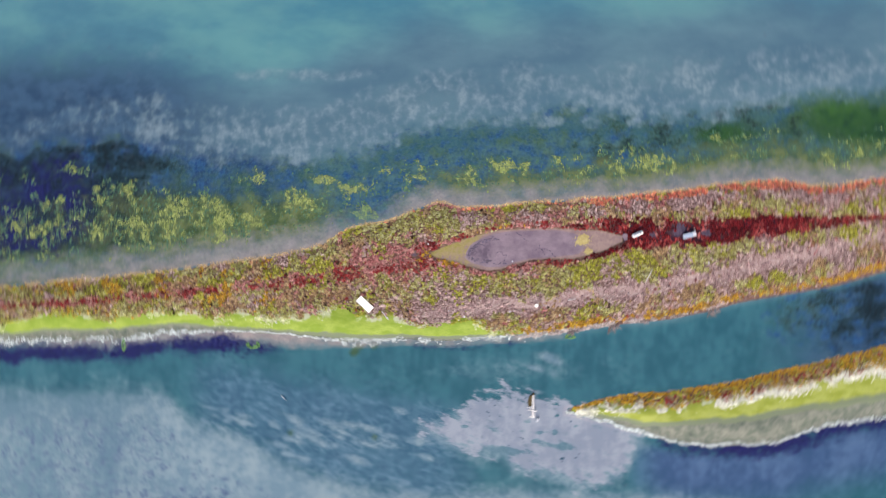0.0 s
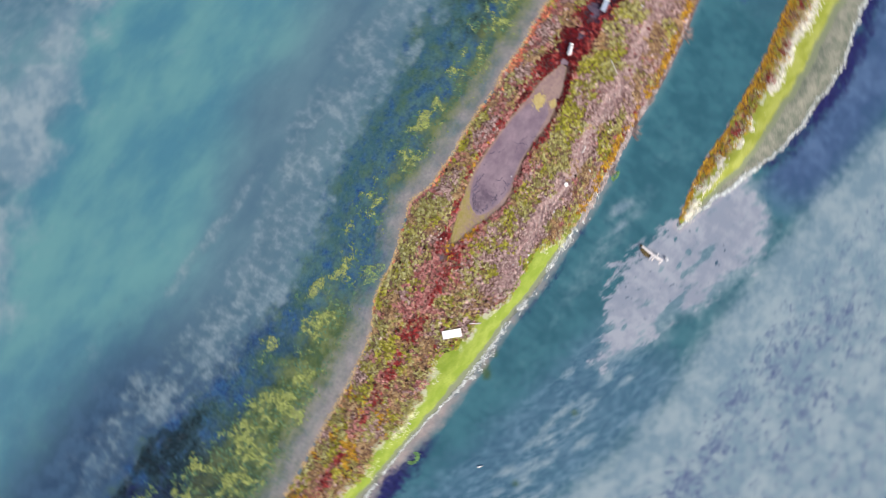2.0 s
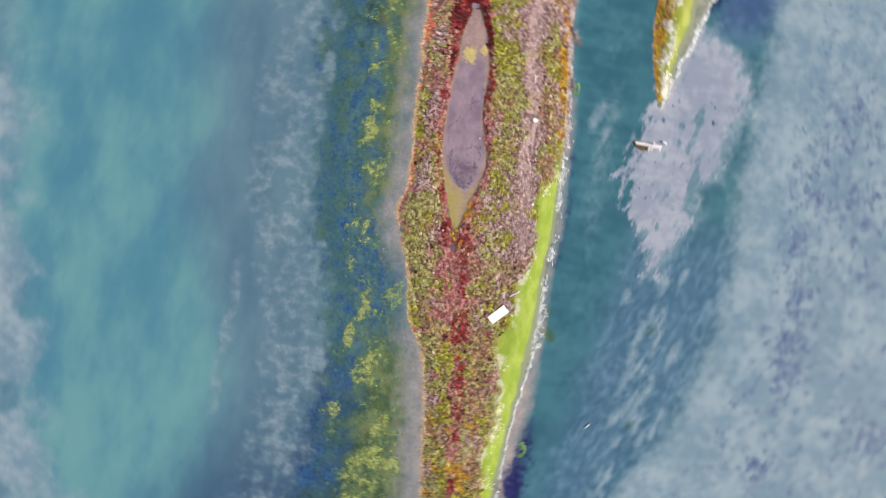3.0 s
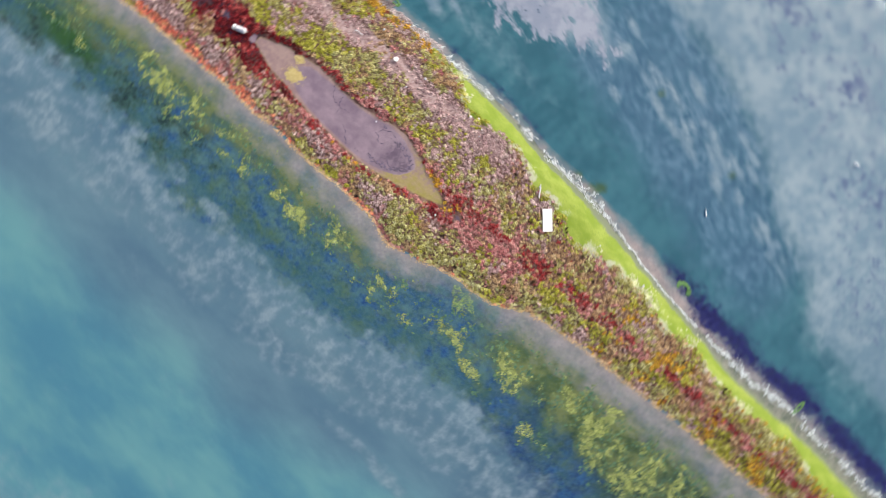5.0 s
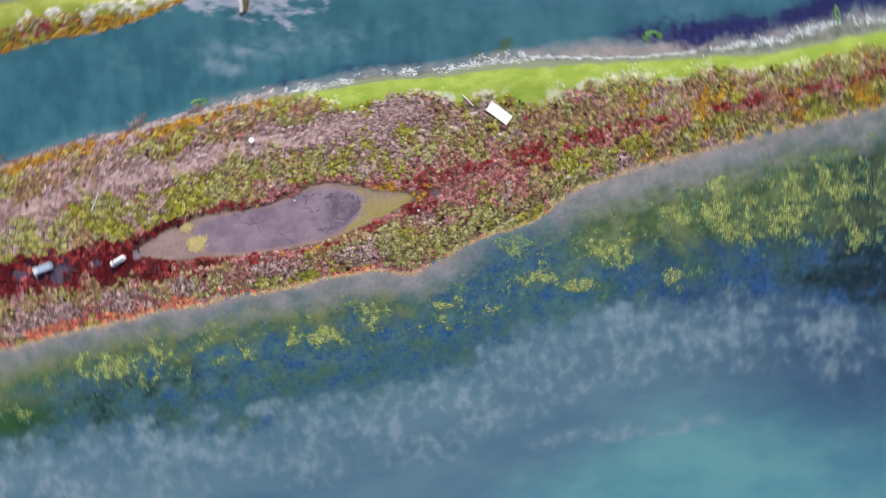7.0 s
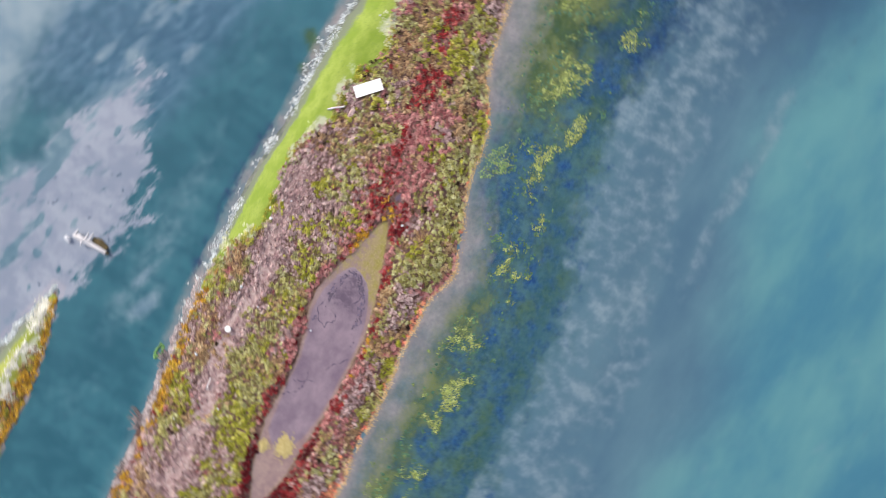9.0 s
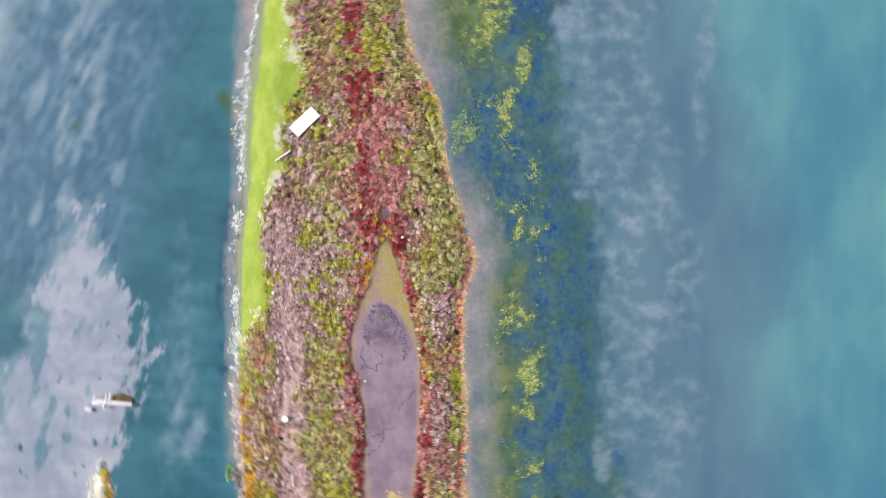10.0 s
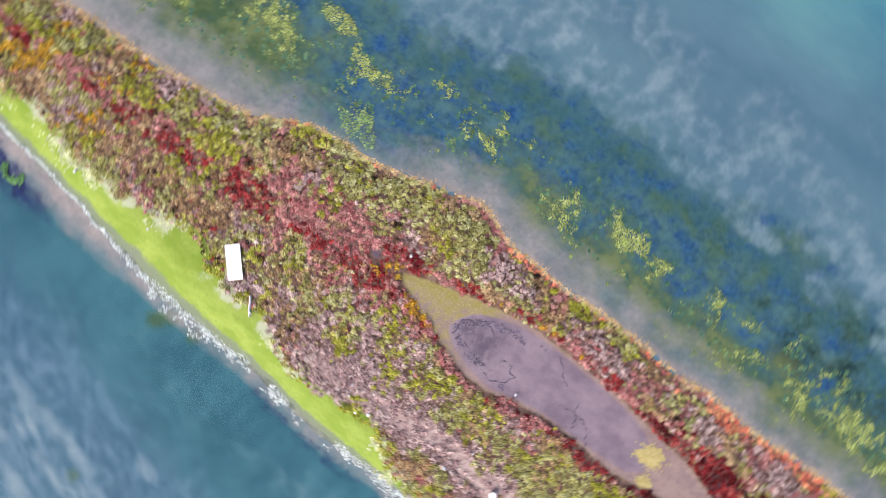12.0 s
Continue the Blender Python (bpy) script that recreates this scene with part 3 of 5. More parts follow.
    murk = np.maximum(murk, up * 0.3 * smooth(14, 24, X) * np.exp(-((d - 7.5) / 3.5) ** 2))
    shallow = up * smooth(4.3 + 1.4 * smooth(-14, -20, X), 0.3, d + 1.6 * (fbm(X, Y, 3.0, 3, 25) - 0.5)) * curve(X, [(-62, 0.5), (-24, 0.92), (-17, 0.88), (-12, 0.2), (-9, 0.25), (-4, 0.86), (6, 0.82), (16, 0.74), (62, 0.78)])
    # south of it
    down = (s > -0.4).astype(float)
    islet = islet_in(X, Y)
    gloom = np.maximum(gloom, down * 0.95 * smooth(40, 62, X) * smooth(0, 2, s) * (Y > curve(X, ISLET_NORTH)))
    dim = np.maximum(dim, down * 0.3 * smooth(34, 54, X) * smooth(0, 2, s) * (Y > curve(X, ISLET_NORTH)))
    pale_in = curve(X, PALE_EDGE) - Y
    sw = smooth(-4.5, 3.0, pale_in) * (1.15 - 0.6 * smooth(-26, -48, X))
    slate = down * 0.62 * smooth(-40, -30, X) * smooth(10, -2, X) * smooth(-15.5, -23.0, Y + 0.18 * (X + 12)) * smooth(3.0, -3.0, pale_in)
    wisps = 0.2 * np.exp(-(((X + 12) / 14) ** 2 + ((Y + 26.5) / 3.0) ** 2)) + 0.3 * np.exp(-(((X - 10) / 14) ** 2 + ((Y + 17) / 1.6) ** 2))
    dab = random.Random(11)
    dabs = [(15.5, -15.4, 2.0, 0.8), (13.4, -16.8, 1.3, 0.5), (-5.8, -22.8, 1.2, 0.5)]
    for k in range(46):
        a = dab.uniform(-34, -2)
        dabs.append((a, -25.6 - 0.12 * (a + 18) + dab.gauss(0, 2.0), dab.uniform(0.6, 2.2), dab.uniform(0.25, 0.6)))
    scraps = np.zeros_like(X)
    for a, b, p, q in dabs:
        u, v = 0.95 * (X - a) - 0.31 * (Y - b), 0.31 * (X - a) + 0.95 * (Y - b)
        scraps = np.maximum(scraps, np.exp(-((u / p) ** 2 + (v / q) ** 2)))
    pale = np.maximum(pale, down * np.maximum(np.maximum(sw, wisps), 0.8 * scraps))
    channel = down * smooth(-1.0, 2.0, s) * (1 - smooth(-3, 4, pale_in))
    patches = sum(k * np.exp(-(((X - a) / p) ** 2 + ((Y - b) / q) ** 2)) for a, b, p, q, k in (
        (4.6, -42.4, 1.8, 1.8, 1.2), (-1, -44, 3, 2, 1.1), (-7.5, -44, 3.5, 2.2, 1.1), (-11, -44.5, 2.5, 1.8, 1.2), (-14, -43.3, 1.5, 1, 0.8), (-24, -42.4, 1.8, 1.5, 1.7),
        (-18, -56, 2.5, 3, 1.3), (2.4, -51.6, 2.5, 1.5, 0.9), (-14.4, -37, 1.5, 2, 0.5), (12, -44, 4, 3, 0.7), (21, -46, 4, 3, 0.8), (10, -50, 4, 3, 0.7), (-34, -36, 3, 2, 0.6)))
    speck = down * smooth(0, 6, pale_in) * np.minimum(0.62, 0.16 + 0.08 * smooth(-32, -44, X) + 0.34 * patches)
    grey = smooth(-12, -22, X) * smooth(-70, -40, X)
    off = curve(X, FOAM_LINE) - Y
    shallow = np.maximum(shallow, down * smooth(1.6 + 1.2 * grey, 0.4, off) * (0.5 + 0.45 * grey) * smooth(22, 12, X))
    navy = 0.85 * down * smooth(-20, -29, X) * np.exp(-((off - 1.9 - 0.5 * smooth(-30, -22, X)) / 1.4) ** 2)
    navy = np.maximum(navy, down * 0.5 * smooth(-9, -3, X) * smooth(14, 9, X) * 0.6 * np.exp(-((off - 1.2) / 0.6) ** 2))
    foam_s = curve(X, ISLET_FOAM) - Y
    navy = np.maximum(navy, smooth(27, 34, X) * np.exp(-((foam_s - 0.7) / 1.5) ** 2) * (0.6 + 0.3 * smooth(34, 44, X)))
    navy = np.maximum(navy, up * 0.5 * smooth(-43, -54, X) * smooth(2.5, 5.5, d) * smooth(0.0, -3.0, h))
    violet = smooth(24, 32, X) * smooth(0.5, 2.5, foam_s) * smooth(13, 5, foam_s) * 0.8
    murk = np.maximum(murk, down * 0.78 * np.exp(-(((X - 64) / 12) ** 2 + ((Y + 9) / 5) ** 2)))
    blue = np.maximum(blue, down * 0.72 * np.exp(-(((X - 60) / 11) ** 2 + ((Y + 10) / 4) ** 2)))
    weed = np.maximum(weed, down * 0.45 * np.exp(-(((X - 57) / 10) ** 2 + ((Y + 9) / 3) ** 2)))
    weed = np.maximum(weed, sum(0.85 * np.exp(-(((X - a) / r) ** 2 + ((Y - b) / r) ** 2)) for a, b, r in (
        (-12.4, -14.6, 0.6), (-14.6, -37.0, 0.5), (-21.4, -25.8, 0.6), (-9.5, -26.6, 0.5), (-11.6, -13.7, 0.8), (-9.6, -13.6, 0.6))))
    flat = np.clip(0.54 + 0.3 * between(X, Y, FLAT_TOP, FLAT_LOW) - 0.3 * smooth(-25, -29, Y), -1.5, 1.0)
    pale = np.maximum(pale, 0.66 * smooth(-3.0, 1.0, between(X, Y, FLAT_TOP, FLAT_LOW)) * smooth(-22, -25, Y))
    for a, b, p, q in ((16.3, -23.4, 0.5, 0.2), (12.2, -24.3, 0.6, 0.2), (14.0, -25.9, 0.6, 0.3), (13.2, -27.0, 0.7, 0.25), (3.2, -25.0, 0.5, 0.2), (16.0, -25.8, 0.25, 0.4), (18.9, -25.1, 0.5, 0.2)):
        flat = flat - 1.3 * np.exp(-(((X - a) / p) ** 2 + ((Y - b) / q) ** 2))
    for a, b, p, q, k in ((16.6, -27.8, 3.5, 0.6, 0.85), (9.6, -28.4, 2.5, 0.6, 0.7), (5.0, -27.2, 1.6, 0.5, 0.6)):
        flat = flat - k * np.exp(-(((X - a) / p) ** 2 + ((Y - b + 0.12 * (X - a)) / q) ** 2))
    flat = np.where(islet < 0, flat, -1.5)
    shallow = np.maximum(shallow, smooth(17, 19, X) * (islet > -0.2) * 0.9)
    inner = np.minimum(north(X) + 0.05 - Y, Y - curve(X, LIME_SOUTH) + 0.5 * smooth(8, 12, X))
    soil = np.maximum(smooth(-0.1, 0.3, inner), smooth(-0.1, 0.3, np.minimum(islet, Y - curve(X, ISLET_LIME))))
    sand = smooth(-0.3, 0.5, between(X, Y, RIM_TOP, RIM_LOW))
    mud = smooth(-0.5, 0.5, between(X, Y, MUD_TOP, MUD_LOW))
    ooze = mud * np.maximum(0.5 * np.exp(-(((X - 5.6) / 2.2) ** 2 + ((Y + 0.3) / 2.2) ** 2)), 0.68 * np.exp(-(((X - 6.3 - 0.35 * Y) / 0.8) ** 2 + ((Y + 0.3) / 2.0) ** 2)))
    bare = soil * smooth(1.7, 0.3, np.abs(Y - curve(X, DRY_AXIS) + 1.2 * (fbm(X, Y, 4.0, 3, 77) - 0.5))) * smooth(-12, 4, X) * 0.84 * (1 - sand)
    ragged = 0.9 * (fbm(X, Y, 0.9, 3, 78) - 0.5)
    for px, py, r in ((25.8, 1.7, 0.6), (29.8, 2.1, 0.55), (37.3, 2.4, 0.7), (33.6, 2.9, 0.9), (-3.7, -0.8, 0.45)):
        mud = np.maximum(mud, 0.8 * smooth(r + 0.3, r - 0.4, np.hypot(X - px, Y - py) + ragged))
        ooze = np.maximum(ooze, (0.2 if 20 < px < 27 else 0.85) * smooth(r + 0.3, r - 0.3, np.hypot(X - px, Y - py) + ragged))
    haze = haze - 0.8 * smooth(0.2, 0.0, haze)
    blue, murk, weed, wood, khaki, shallow, gloom, reef, slate, dim, abyss, channel, moss = (
        v - 0.9 * smooth(0.14, 0.0, v) for v in (blue, murk, weed, wood, khaki, shallow, gloom, reef, slate, dim, abyss, channel, moss))
    navy, speck, violet = (v - 1.5 * smooth(0.14, 0.0, v) for v in (navy, speck, violet))
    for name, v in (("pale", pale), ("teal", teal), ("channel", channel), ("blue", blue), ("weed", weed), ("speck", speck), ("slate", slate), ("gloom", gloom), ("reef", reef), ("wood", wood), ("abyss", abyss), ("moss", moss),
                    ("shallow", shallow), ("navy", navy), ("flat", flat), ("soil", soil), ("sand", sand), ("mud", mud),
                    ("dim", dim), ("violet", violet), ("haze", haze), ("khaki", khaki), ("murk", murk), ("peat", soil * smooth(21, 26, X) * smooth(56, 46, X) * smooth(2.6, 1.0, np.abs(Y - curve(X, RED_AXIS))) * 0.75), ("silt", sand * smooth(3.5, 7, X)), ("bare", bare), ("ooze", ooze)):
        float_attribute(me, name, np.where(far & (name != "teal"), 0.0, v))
    return tagged(new("ground", me), "lake bed with pale silt, mud flats and two low islands", "ground", kind="structure")


build_ground()


def build_water():
    r = 3000
    me = mesh_from("water", [(-r, -r, 0), (r, -r, 0), (r, r, 0), (-r, r, 0)], [(0, 1, 2, 3)], M_WATER)
    return tagged(new("water", me), "calm clear shallow lake water over blue-green bed", "water", kind="structure")


build_water()


def build_mat(name, upper, lower, xs, label, material, pale=1.0):
    """A thin mat of weed between two lines along the shore, lying on the ground."""
    k = 15
    v = np.linspace(0, 1, k)
    X = np.repeat(xs[:, None], k, 1)
    top, low = upper(xs)[:, None], lower(xs)[:, None]
    Y = low + (top - low) * v
    X = X + 0.12 * (fbm(X, Y, 0.8, 2, 31) - 0.5)
    edge = np.sin(np.pi * v) ** 0.5
    Z = elevation(X, Y) + 0.02 * edge + 0.028 + 0.04 * (fbm(X, Y, 0.7, 3, 32) - 0.4) * edge
    Z = np.maximum(Z, 0.045)
    me = mesh_from(name, np.stack([X, Y, Z], -1).reshape(-1, 3), grid_faces(k, len(xs)), material, True)
    float_attribute(me, "bleach", (1.05 * pale * smooth(0.4, 0.95, v) * smooth(0.48, 0.66, fbm(X, Y, 2.6, 4, 33))).reshape(-1))
    float_attribute(me, "wet", (smooth(0.34 + 0.2 * (pale - 1), 0.0, v) + 0 * X).reshape(-1))
    return tagged(new(name, me), label, "weed mat", kind="stuff")


build_mat("algae_mat", lambda x: veg_south(x) + 0.5, lime_south, np.arange(-78, 11.6, 0.22), "bright lime-green algae mat drying along the shore", M_LIME)
build_mat("algae_mat", lambda x: islet_veg(x) + 0.3, lambda x: curve(x, ISLET_LIME) - 0.2 + 1.2 * (fbm(x, 0 * x, 2.5, 4, 36) - 0.5), np.arange(18.4, 66, 0.22), "yellow-lime algae mat along the islet shore", M_LIME_YELLOW, 1.7)


M_WETWEED = speckled("grey_green_wet_weed", rgb(86, 98, 88), rgb(150, 150, 138), 0.9, 0.7)


def build_wet_margin(xs, low, top, label):
    """Grey-green wet weed between a lime mat and the white crust."""
    v = np.linspace(0, 1, 9)
    low, top = low(xs)[:, None], top(xs)[:, None]
    X, Y = np.repeat(xs[:, None], 9, 1), low + (top - low) * v
    Z = np.maximum(elevation(X, Y), 0) + 0.012 + 0.02 * fbm(X, Y, 0.6, 2, 35)
    me = mesh_from("wet_weed", np.stack([X, Y, Z], -1).reshape(-1, 3), grid_faces(9, len(xs)), M_WETWEED, True)
    tagged(new("wet_weed", me), label, "weed", kind="stuff")


build_wet_margin(np.arange(19, 66, 0.25), lambda x: curve(x, ISLET_FOAM) + 0.5 * (fbm(x, 0 * x, 1.5, 3, 37) - 0.5), lambda x: curve(x, ISLET_LIME) + 0.9, "grey-green wet weed along the islet margin")
build_wet_margin(np.arange(-78, 15, 0.25), lambda x: curve(x, FOAM_LINE) - 0.1 + 0.5 * (fbm(x, 0 * x, 1.5, 3, 38) - 0.5), lambda x: lime_south(x) + 0.12, "grey-green wet weed below the lime mat")


M_RIM = plant("dried_yellow_weed", [rgb(160, 122, 84), rgb(200, 164, 110), rgb(216, 186, 136), rgb(224, 204, 172)], 0.9)


# ---- vegetation ----
def tuft(leaves, seed):
    """One low cushion plant: a lumpy dome set all over with small upturned leaves. Unit radius."""
    r = np.random.RandomState(seed)
    verts, faces = [(0, 0, 0.6)], []
    for ring, (rad, z) in enumerate(((0.5, 0.45), (0.85, 0.0))):
        for k in range(5):
            a = (k + 0.5 * ring) * math.tau / 5 + r.uniform(-0.3, 0.3)
            q = rad * r.uniform(0.75, 1.2)
            verts.append((q * math.cos(a), q * math.sin(a), z * r.uniform(0.6, 1.3)))
    for k in range(5):
        n = (k + 1) % 5
        faces += [(0, 1 + k, 1 + n), (1 + k, 6 + k, 1 + n), (1 + n, 6 + k, 6 + n)]
    for k in range(leaves):
        a, q = r.uniform(0, math.tau), math.sqrt(r.uniform(0.0, 1.25))
        c, s = math.cos(a), math.sin(a)
        px, py, pz = q * c, q * s, 0.75 * math.sqrt(max(0.02, 1.3 - q * q)) * r.uniform(0.75, 1.15)
        t, l, w, rise = r.uniform(0, math.tau), r.uniform(0.24, 0.46), r.uniform(0.12, 0.24), r.uniform(-0.1, 0.35)
        u, v = math.cos(t), math.sin(t)
        b = len(verts)
        verts += [(px - w * v, py + w * u, pz), (px + w * v, py - w * u, pz),
                  (px + l * u + 0.4 * w * v, py + l * v - 0.4 * w * u, pz + rise), (px + l * u - 0.4 * w * v, py + l * v + 0.4 * w * u, pz + rise)]
        faces += [(b, b + 1, b + 2), (b, b + 2, b + 3)]
    return np.array(verts, float), np.array(faces, int)


def scatter(name, spots, material, templates, label, category):
    """Many small clumps as one piece of stuff. spots: rows of x, y, z, radius, height, turn."""
    if not len(spots):
        return None
    vs, fs, tones, base = [], [], [], 0
    tone = np.random.RandomState(len(spots)).uniform(0, 1, len(spots))
    pick = np.arange(len(spots)) % len(templates)
    for n, (tv, tf) in enumerate(templates):
        p = spots[pick == n]
        if not len(p):
            continue
        c, s = np.cos(p[:, 5])[:, None], np.sin(p[:, 5])[:, None]
        x, y = tv[:, 0][None] * p[:, 3:4], tv[:, 1][None] * p[:, 3:4]
        v = np.stack([p[:, 0:1] + c * x - s * y, p[:, 1:2] + s * x + c * y, p[:, 2:3] + tv[:, 2][None] * p[:, 4:5]], -1)
        f = tf[None] + (np.arange(len(p)) * len(tv))[:, None, None] + base
        vs.append(v.reshape(-1, 3))
        tones.append(np.repeat(tone[pick == n], len(tv)))
        fs.append(f.reshape(-1, 3))
        base += v.shape[0] * v.shape[1]
    me = mesh_from(name, np.concatenate(vs), np.concatenate(fs), material)
    float_attribute(me, "tone", np.concatenate(tones))
    return tagged(new(name, me), label, category, kind="stuff")


TUFTS = [tuft(22, n) for n in range(9)]
rng = np.random.RandomState(7)


def jittered(x0, x1, y0, y1, step):
    X, Y = np.meshgrid(np.arange(x0, x1, step), np.arange(y0, y1, step))
    return X.ravel() + rng.uniform(-0.5, 0.5, X.size) * step, Y.ravel() + rng.uniform(-0.5, 0.5, X.size) * step


def plant_island():
    x, y = jittered(-78, 67, -14, 12, 0.27)
    n_in, s_in = north(x) - y, y - veg_south(x)
    puddle = np.minimum.reduce([np.hypot(x - a, y - b) - r for a, b, r in ((25.8, 1.7, 0.55), (29.8, 2.1, 0.45), (37.3, 2.4, 0.6), (33.6, 2.9, 0.55), (-3.7, -0.8, 0.5))])
    keep = (np.minimum(n_in, s_in) > 0) & (puddle > 0) & (between(x, y, RIM_TOP, RIM_LOW) < -0.05 + 0.9 * (fbm(x, y, 1.2, 3, 41) - 0.5))
    c, s = math.cos(radians(43)), math.sin(radians(43))
    keep &= (np.abs(c * (x + 10.8) - s * (y + 7.65)) > 1.3) | (np.abs(s * (x + 10.8) + c * (y + 7.65)) > 0.6)   # under the board
    x, y, n_in, s_in = x[keep], y[keep], n_in[keep], s_in[keep]
    lumps, fine, broad = fbm(x, y, 2.4, 3, 42), fbm(x, y, 0.9, 3, 43), fbm(x, y, 7.0, 3, 44)
    red_off = np.abs(y - curve(x, RED_AXIS))
    width = np.interp(x, [-62, -45, -30, -20, -7, -2, 21, 28, 45, 53, 60], [0.5, 0.7, 0.9, 1.2, 2.1, 1.9, 1.9, 1.9, 1.4, 0.9, 0.4])
    red = smooth(1.5, 0.3, red_off / width) * np.where((x > 0) & (x < 20), 0, 1)
    ring = between(x, y, RIM_TOP, RIM_LOW)
    red = np.maximum(red, smooth(-1.3, -0.2, ring) * smooth(-1.6, 0.5, x) * 0.95)
    dry_off = np.abs(y - curve(x, DRY_AXIS))
    dry = smooth(2.1, 0.4, dry_off + 1.4 * (fine - 0.5)) * smooth(-14, 2, x)
    south_half = smooth(0, -3, y - curve(x, DRY_AXIS)) * smooth(2, 9, x)
    green = smooth(0.42, 0.62, lumps) * 0.7
    green = np.maximum(green, smooth(2.8, 0.8, np.abs(y - curve(x, DRY_AXIS) - 3.0)) * smooth(-3, 6, x) * 0.9)
    pink = smooth(0.62 + 0.75 * smooth(12, 24, x), 0.15, n_in)
    orange = np.maximum(smooth(1.1, 0.4, s_in) * smooth(8, 12, x), 0.7 * smooth(-14, -28, x) * smooth(0.4, 0.56, broad))
    orange = np.maximum(orange, smooth(-25, -40, x) * smooth(0.8, 0.2, n_in))
    plain = 1 - red
    orange = np.maximum(orange, 0.8 * smooth(-0.55, -0.15, ring) * smooth(-3.5, -1, x) * smooth(14, 8, x) * (y < 0.3))
    far_east = smooth(18, 26, x)
    mottle = np.exp(-(((x + 3) / 5.5) ** 2 + ((y - 3.2) / 2.6) ** 2)) * plain
    halo = smooth(-1.3, -0.2, ring) * smooth(-1.6, 0.5, x) * smooth(20, 14, x)
    shelf = smooth(-2.6, -0.8, x) * smooth(9.5, 6.5, x) * (y < 0)
    lip, bank = smooth(-0.55, -0.15, ring) * shelf, smooth(-1.2, -0.5, ring) * shelf
    west = smooth(-6, -18, x)
    meadow = smooth(2.6, 0.8, np.abs(y - curve(x, DRY_AXIS) - 3.0)) * smooth(-4, 4, x) * plain
    strip = np.exp(-((n_in - 1.7) / 0.8) ** 2) * smooth(-2, 8, x)
    core = red * np.where(x < -4, smooth(1.0, 0.2, red_off / width), 1.0)
    fringe = smooth(1.3, 0.4, s_in) * smooth(8, 12, x)
    weights = np.stack([
        5.0 * red ** 1.3 * np.maximum(smooth(15, 24, x), 0.08 * smooth(4, 10, x)) + 0.5 * core * (1 - 0.8 * halo) * (1 - 0.5 * smooth(-13, -9, x)),  # crimson
        1.9 * core ** 1.6 * (1 + 0.6 * far_east) * (1 - 0.45 * halo) + 0.04 + 0.05 * west + 0.35 * fringe + 0.9 * bank + 0.9 * lip,  # red
        0.9 * red * (1 - 0.75 * far_east) + 2.3 * np.exp(-(((x + 6) / 5.0) ** 2 + ((y + 2.0 + 0.12 * (x + 6)) / 2.1) ** 2)) + 0.19 + 0.1 * west * plain * smooth(-36, -26, x) + 1.1 * halo + 1.6 * bank + 0.8 * strip + 1.2 * pink * smooth(-14, -4, x) * smooth(24, 12, x),  # rose
        0.62 * plain * (1 - 0.7 * dry) * (1 - 0.5 * strip) + 1.0 * meadow + 1.3 * mottle + 0.42 * west + 0.24 * red * (1 - far_east),  # olive
        0.32 * plain * (1 - 0.8 * dry) * (1 - 0.5 * strip) + 1.15 * meadow + 0.5 * mottle + 0.36 * west + 0.2 * green,  # green
        (0.5 * smooth(-16, 4, x) + 9.0 * smooth(14, 28, x)) * pink + 0.8 * pink * smooth(-34, -14, x),  # pink
        0.34 * plain + 0.25 * meadow + 2.6 * dry + 0.5 * south_half + 2.6 * strip + 0.22 * west * plain * smooth(-34, -24, x),  # mauve
        0.42 + 0.2 * south_half + 0.42 * west + 0.12 * red,  # brown
        (0.55 + 0.9 * smooth(-24, -38, x)) * orange + 0.3 * halo + 2.4 * lip + 5.0 * fringe + 2.6 * np.exp(-((x + 2.7) ** 2 + (y + 0.7) ** 2) / 0.9),  # orange
        0.2 + 0.2 * mottle + 0.14 * smooth(10, 30, x) * plain * (1 - dry) + 0.2 * west], 1)  # dark tufts for shaded gaps
    drift = np.stack([fbm(x, y, 2.4 if k in (4, 6) else 1.5, 3, 140 + 7 * k) - 0.5 for k in range(10)], 1) * 7.4
    drift[:, 9] = 0
    jitter = -np.log(-np.log(rng.uniform(1e-6, 1 - 1e-6, drift.shape)))
    kind = np.argmax(np.log(np.maximum(weights, 1e-5)) + drift + 0.42 * jitter, 1)
    bare = 0.05 + 0.75 * smooth(1.0, 0.2, np.abs(y - curve(x, DRY_AXIS) + 1.2 * (fbm(x, y, 4.0, 3, 77) - 0.5))) * smooth(-6, 6, x) * smooth(0.3, 0.5, fine)
    bare = np.maximum(bare, 1.1 * np.exp(-(((x - 34.0) / 2.8) ** 2 + ((y - 2.3) / 1.1) ** 2)))   # wet hollow by the refrigerator
    live = rng.uniform(0, 1, len(x)) > bare
    size = rng.uniform(0.11, 0.25, len(x)) * (0.8 + 0.45 * lumps)
    tall = size * rng.uniform(0.7, 1.3, len(x)) * (0.35 + 0.65 * smooth(0.1, 0.9, n_in))
    spots = np.stack([x, y, elevation(x, y) - 0.02, size, tall, rng.uniform(0, math.tau, len(x))], 1)
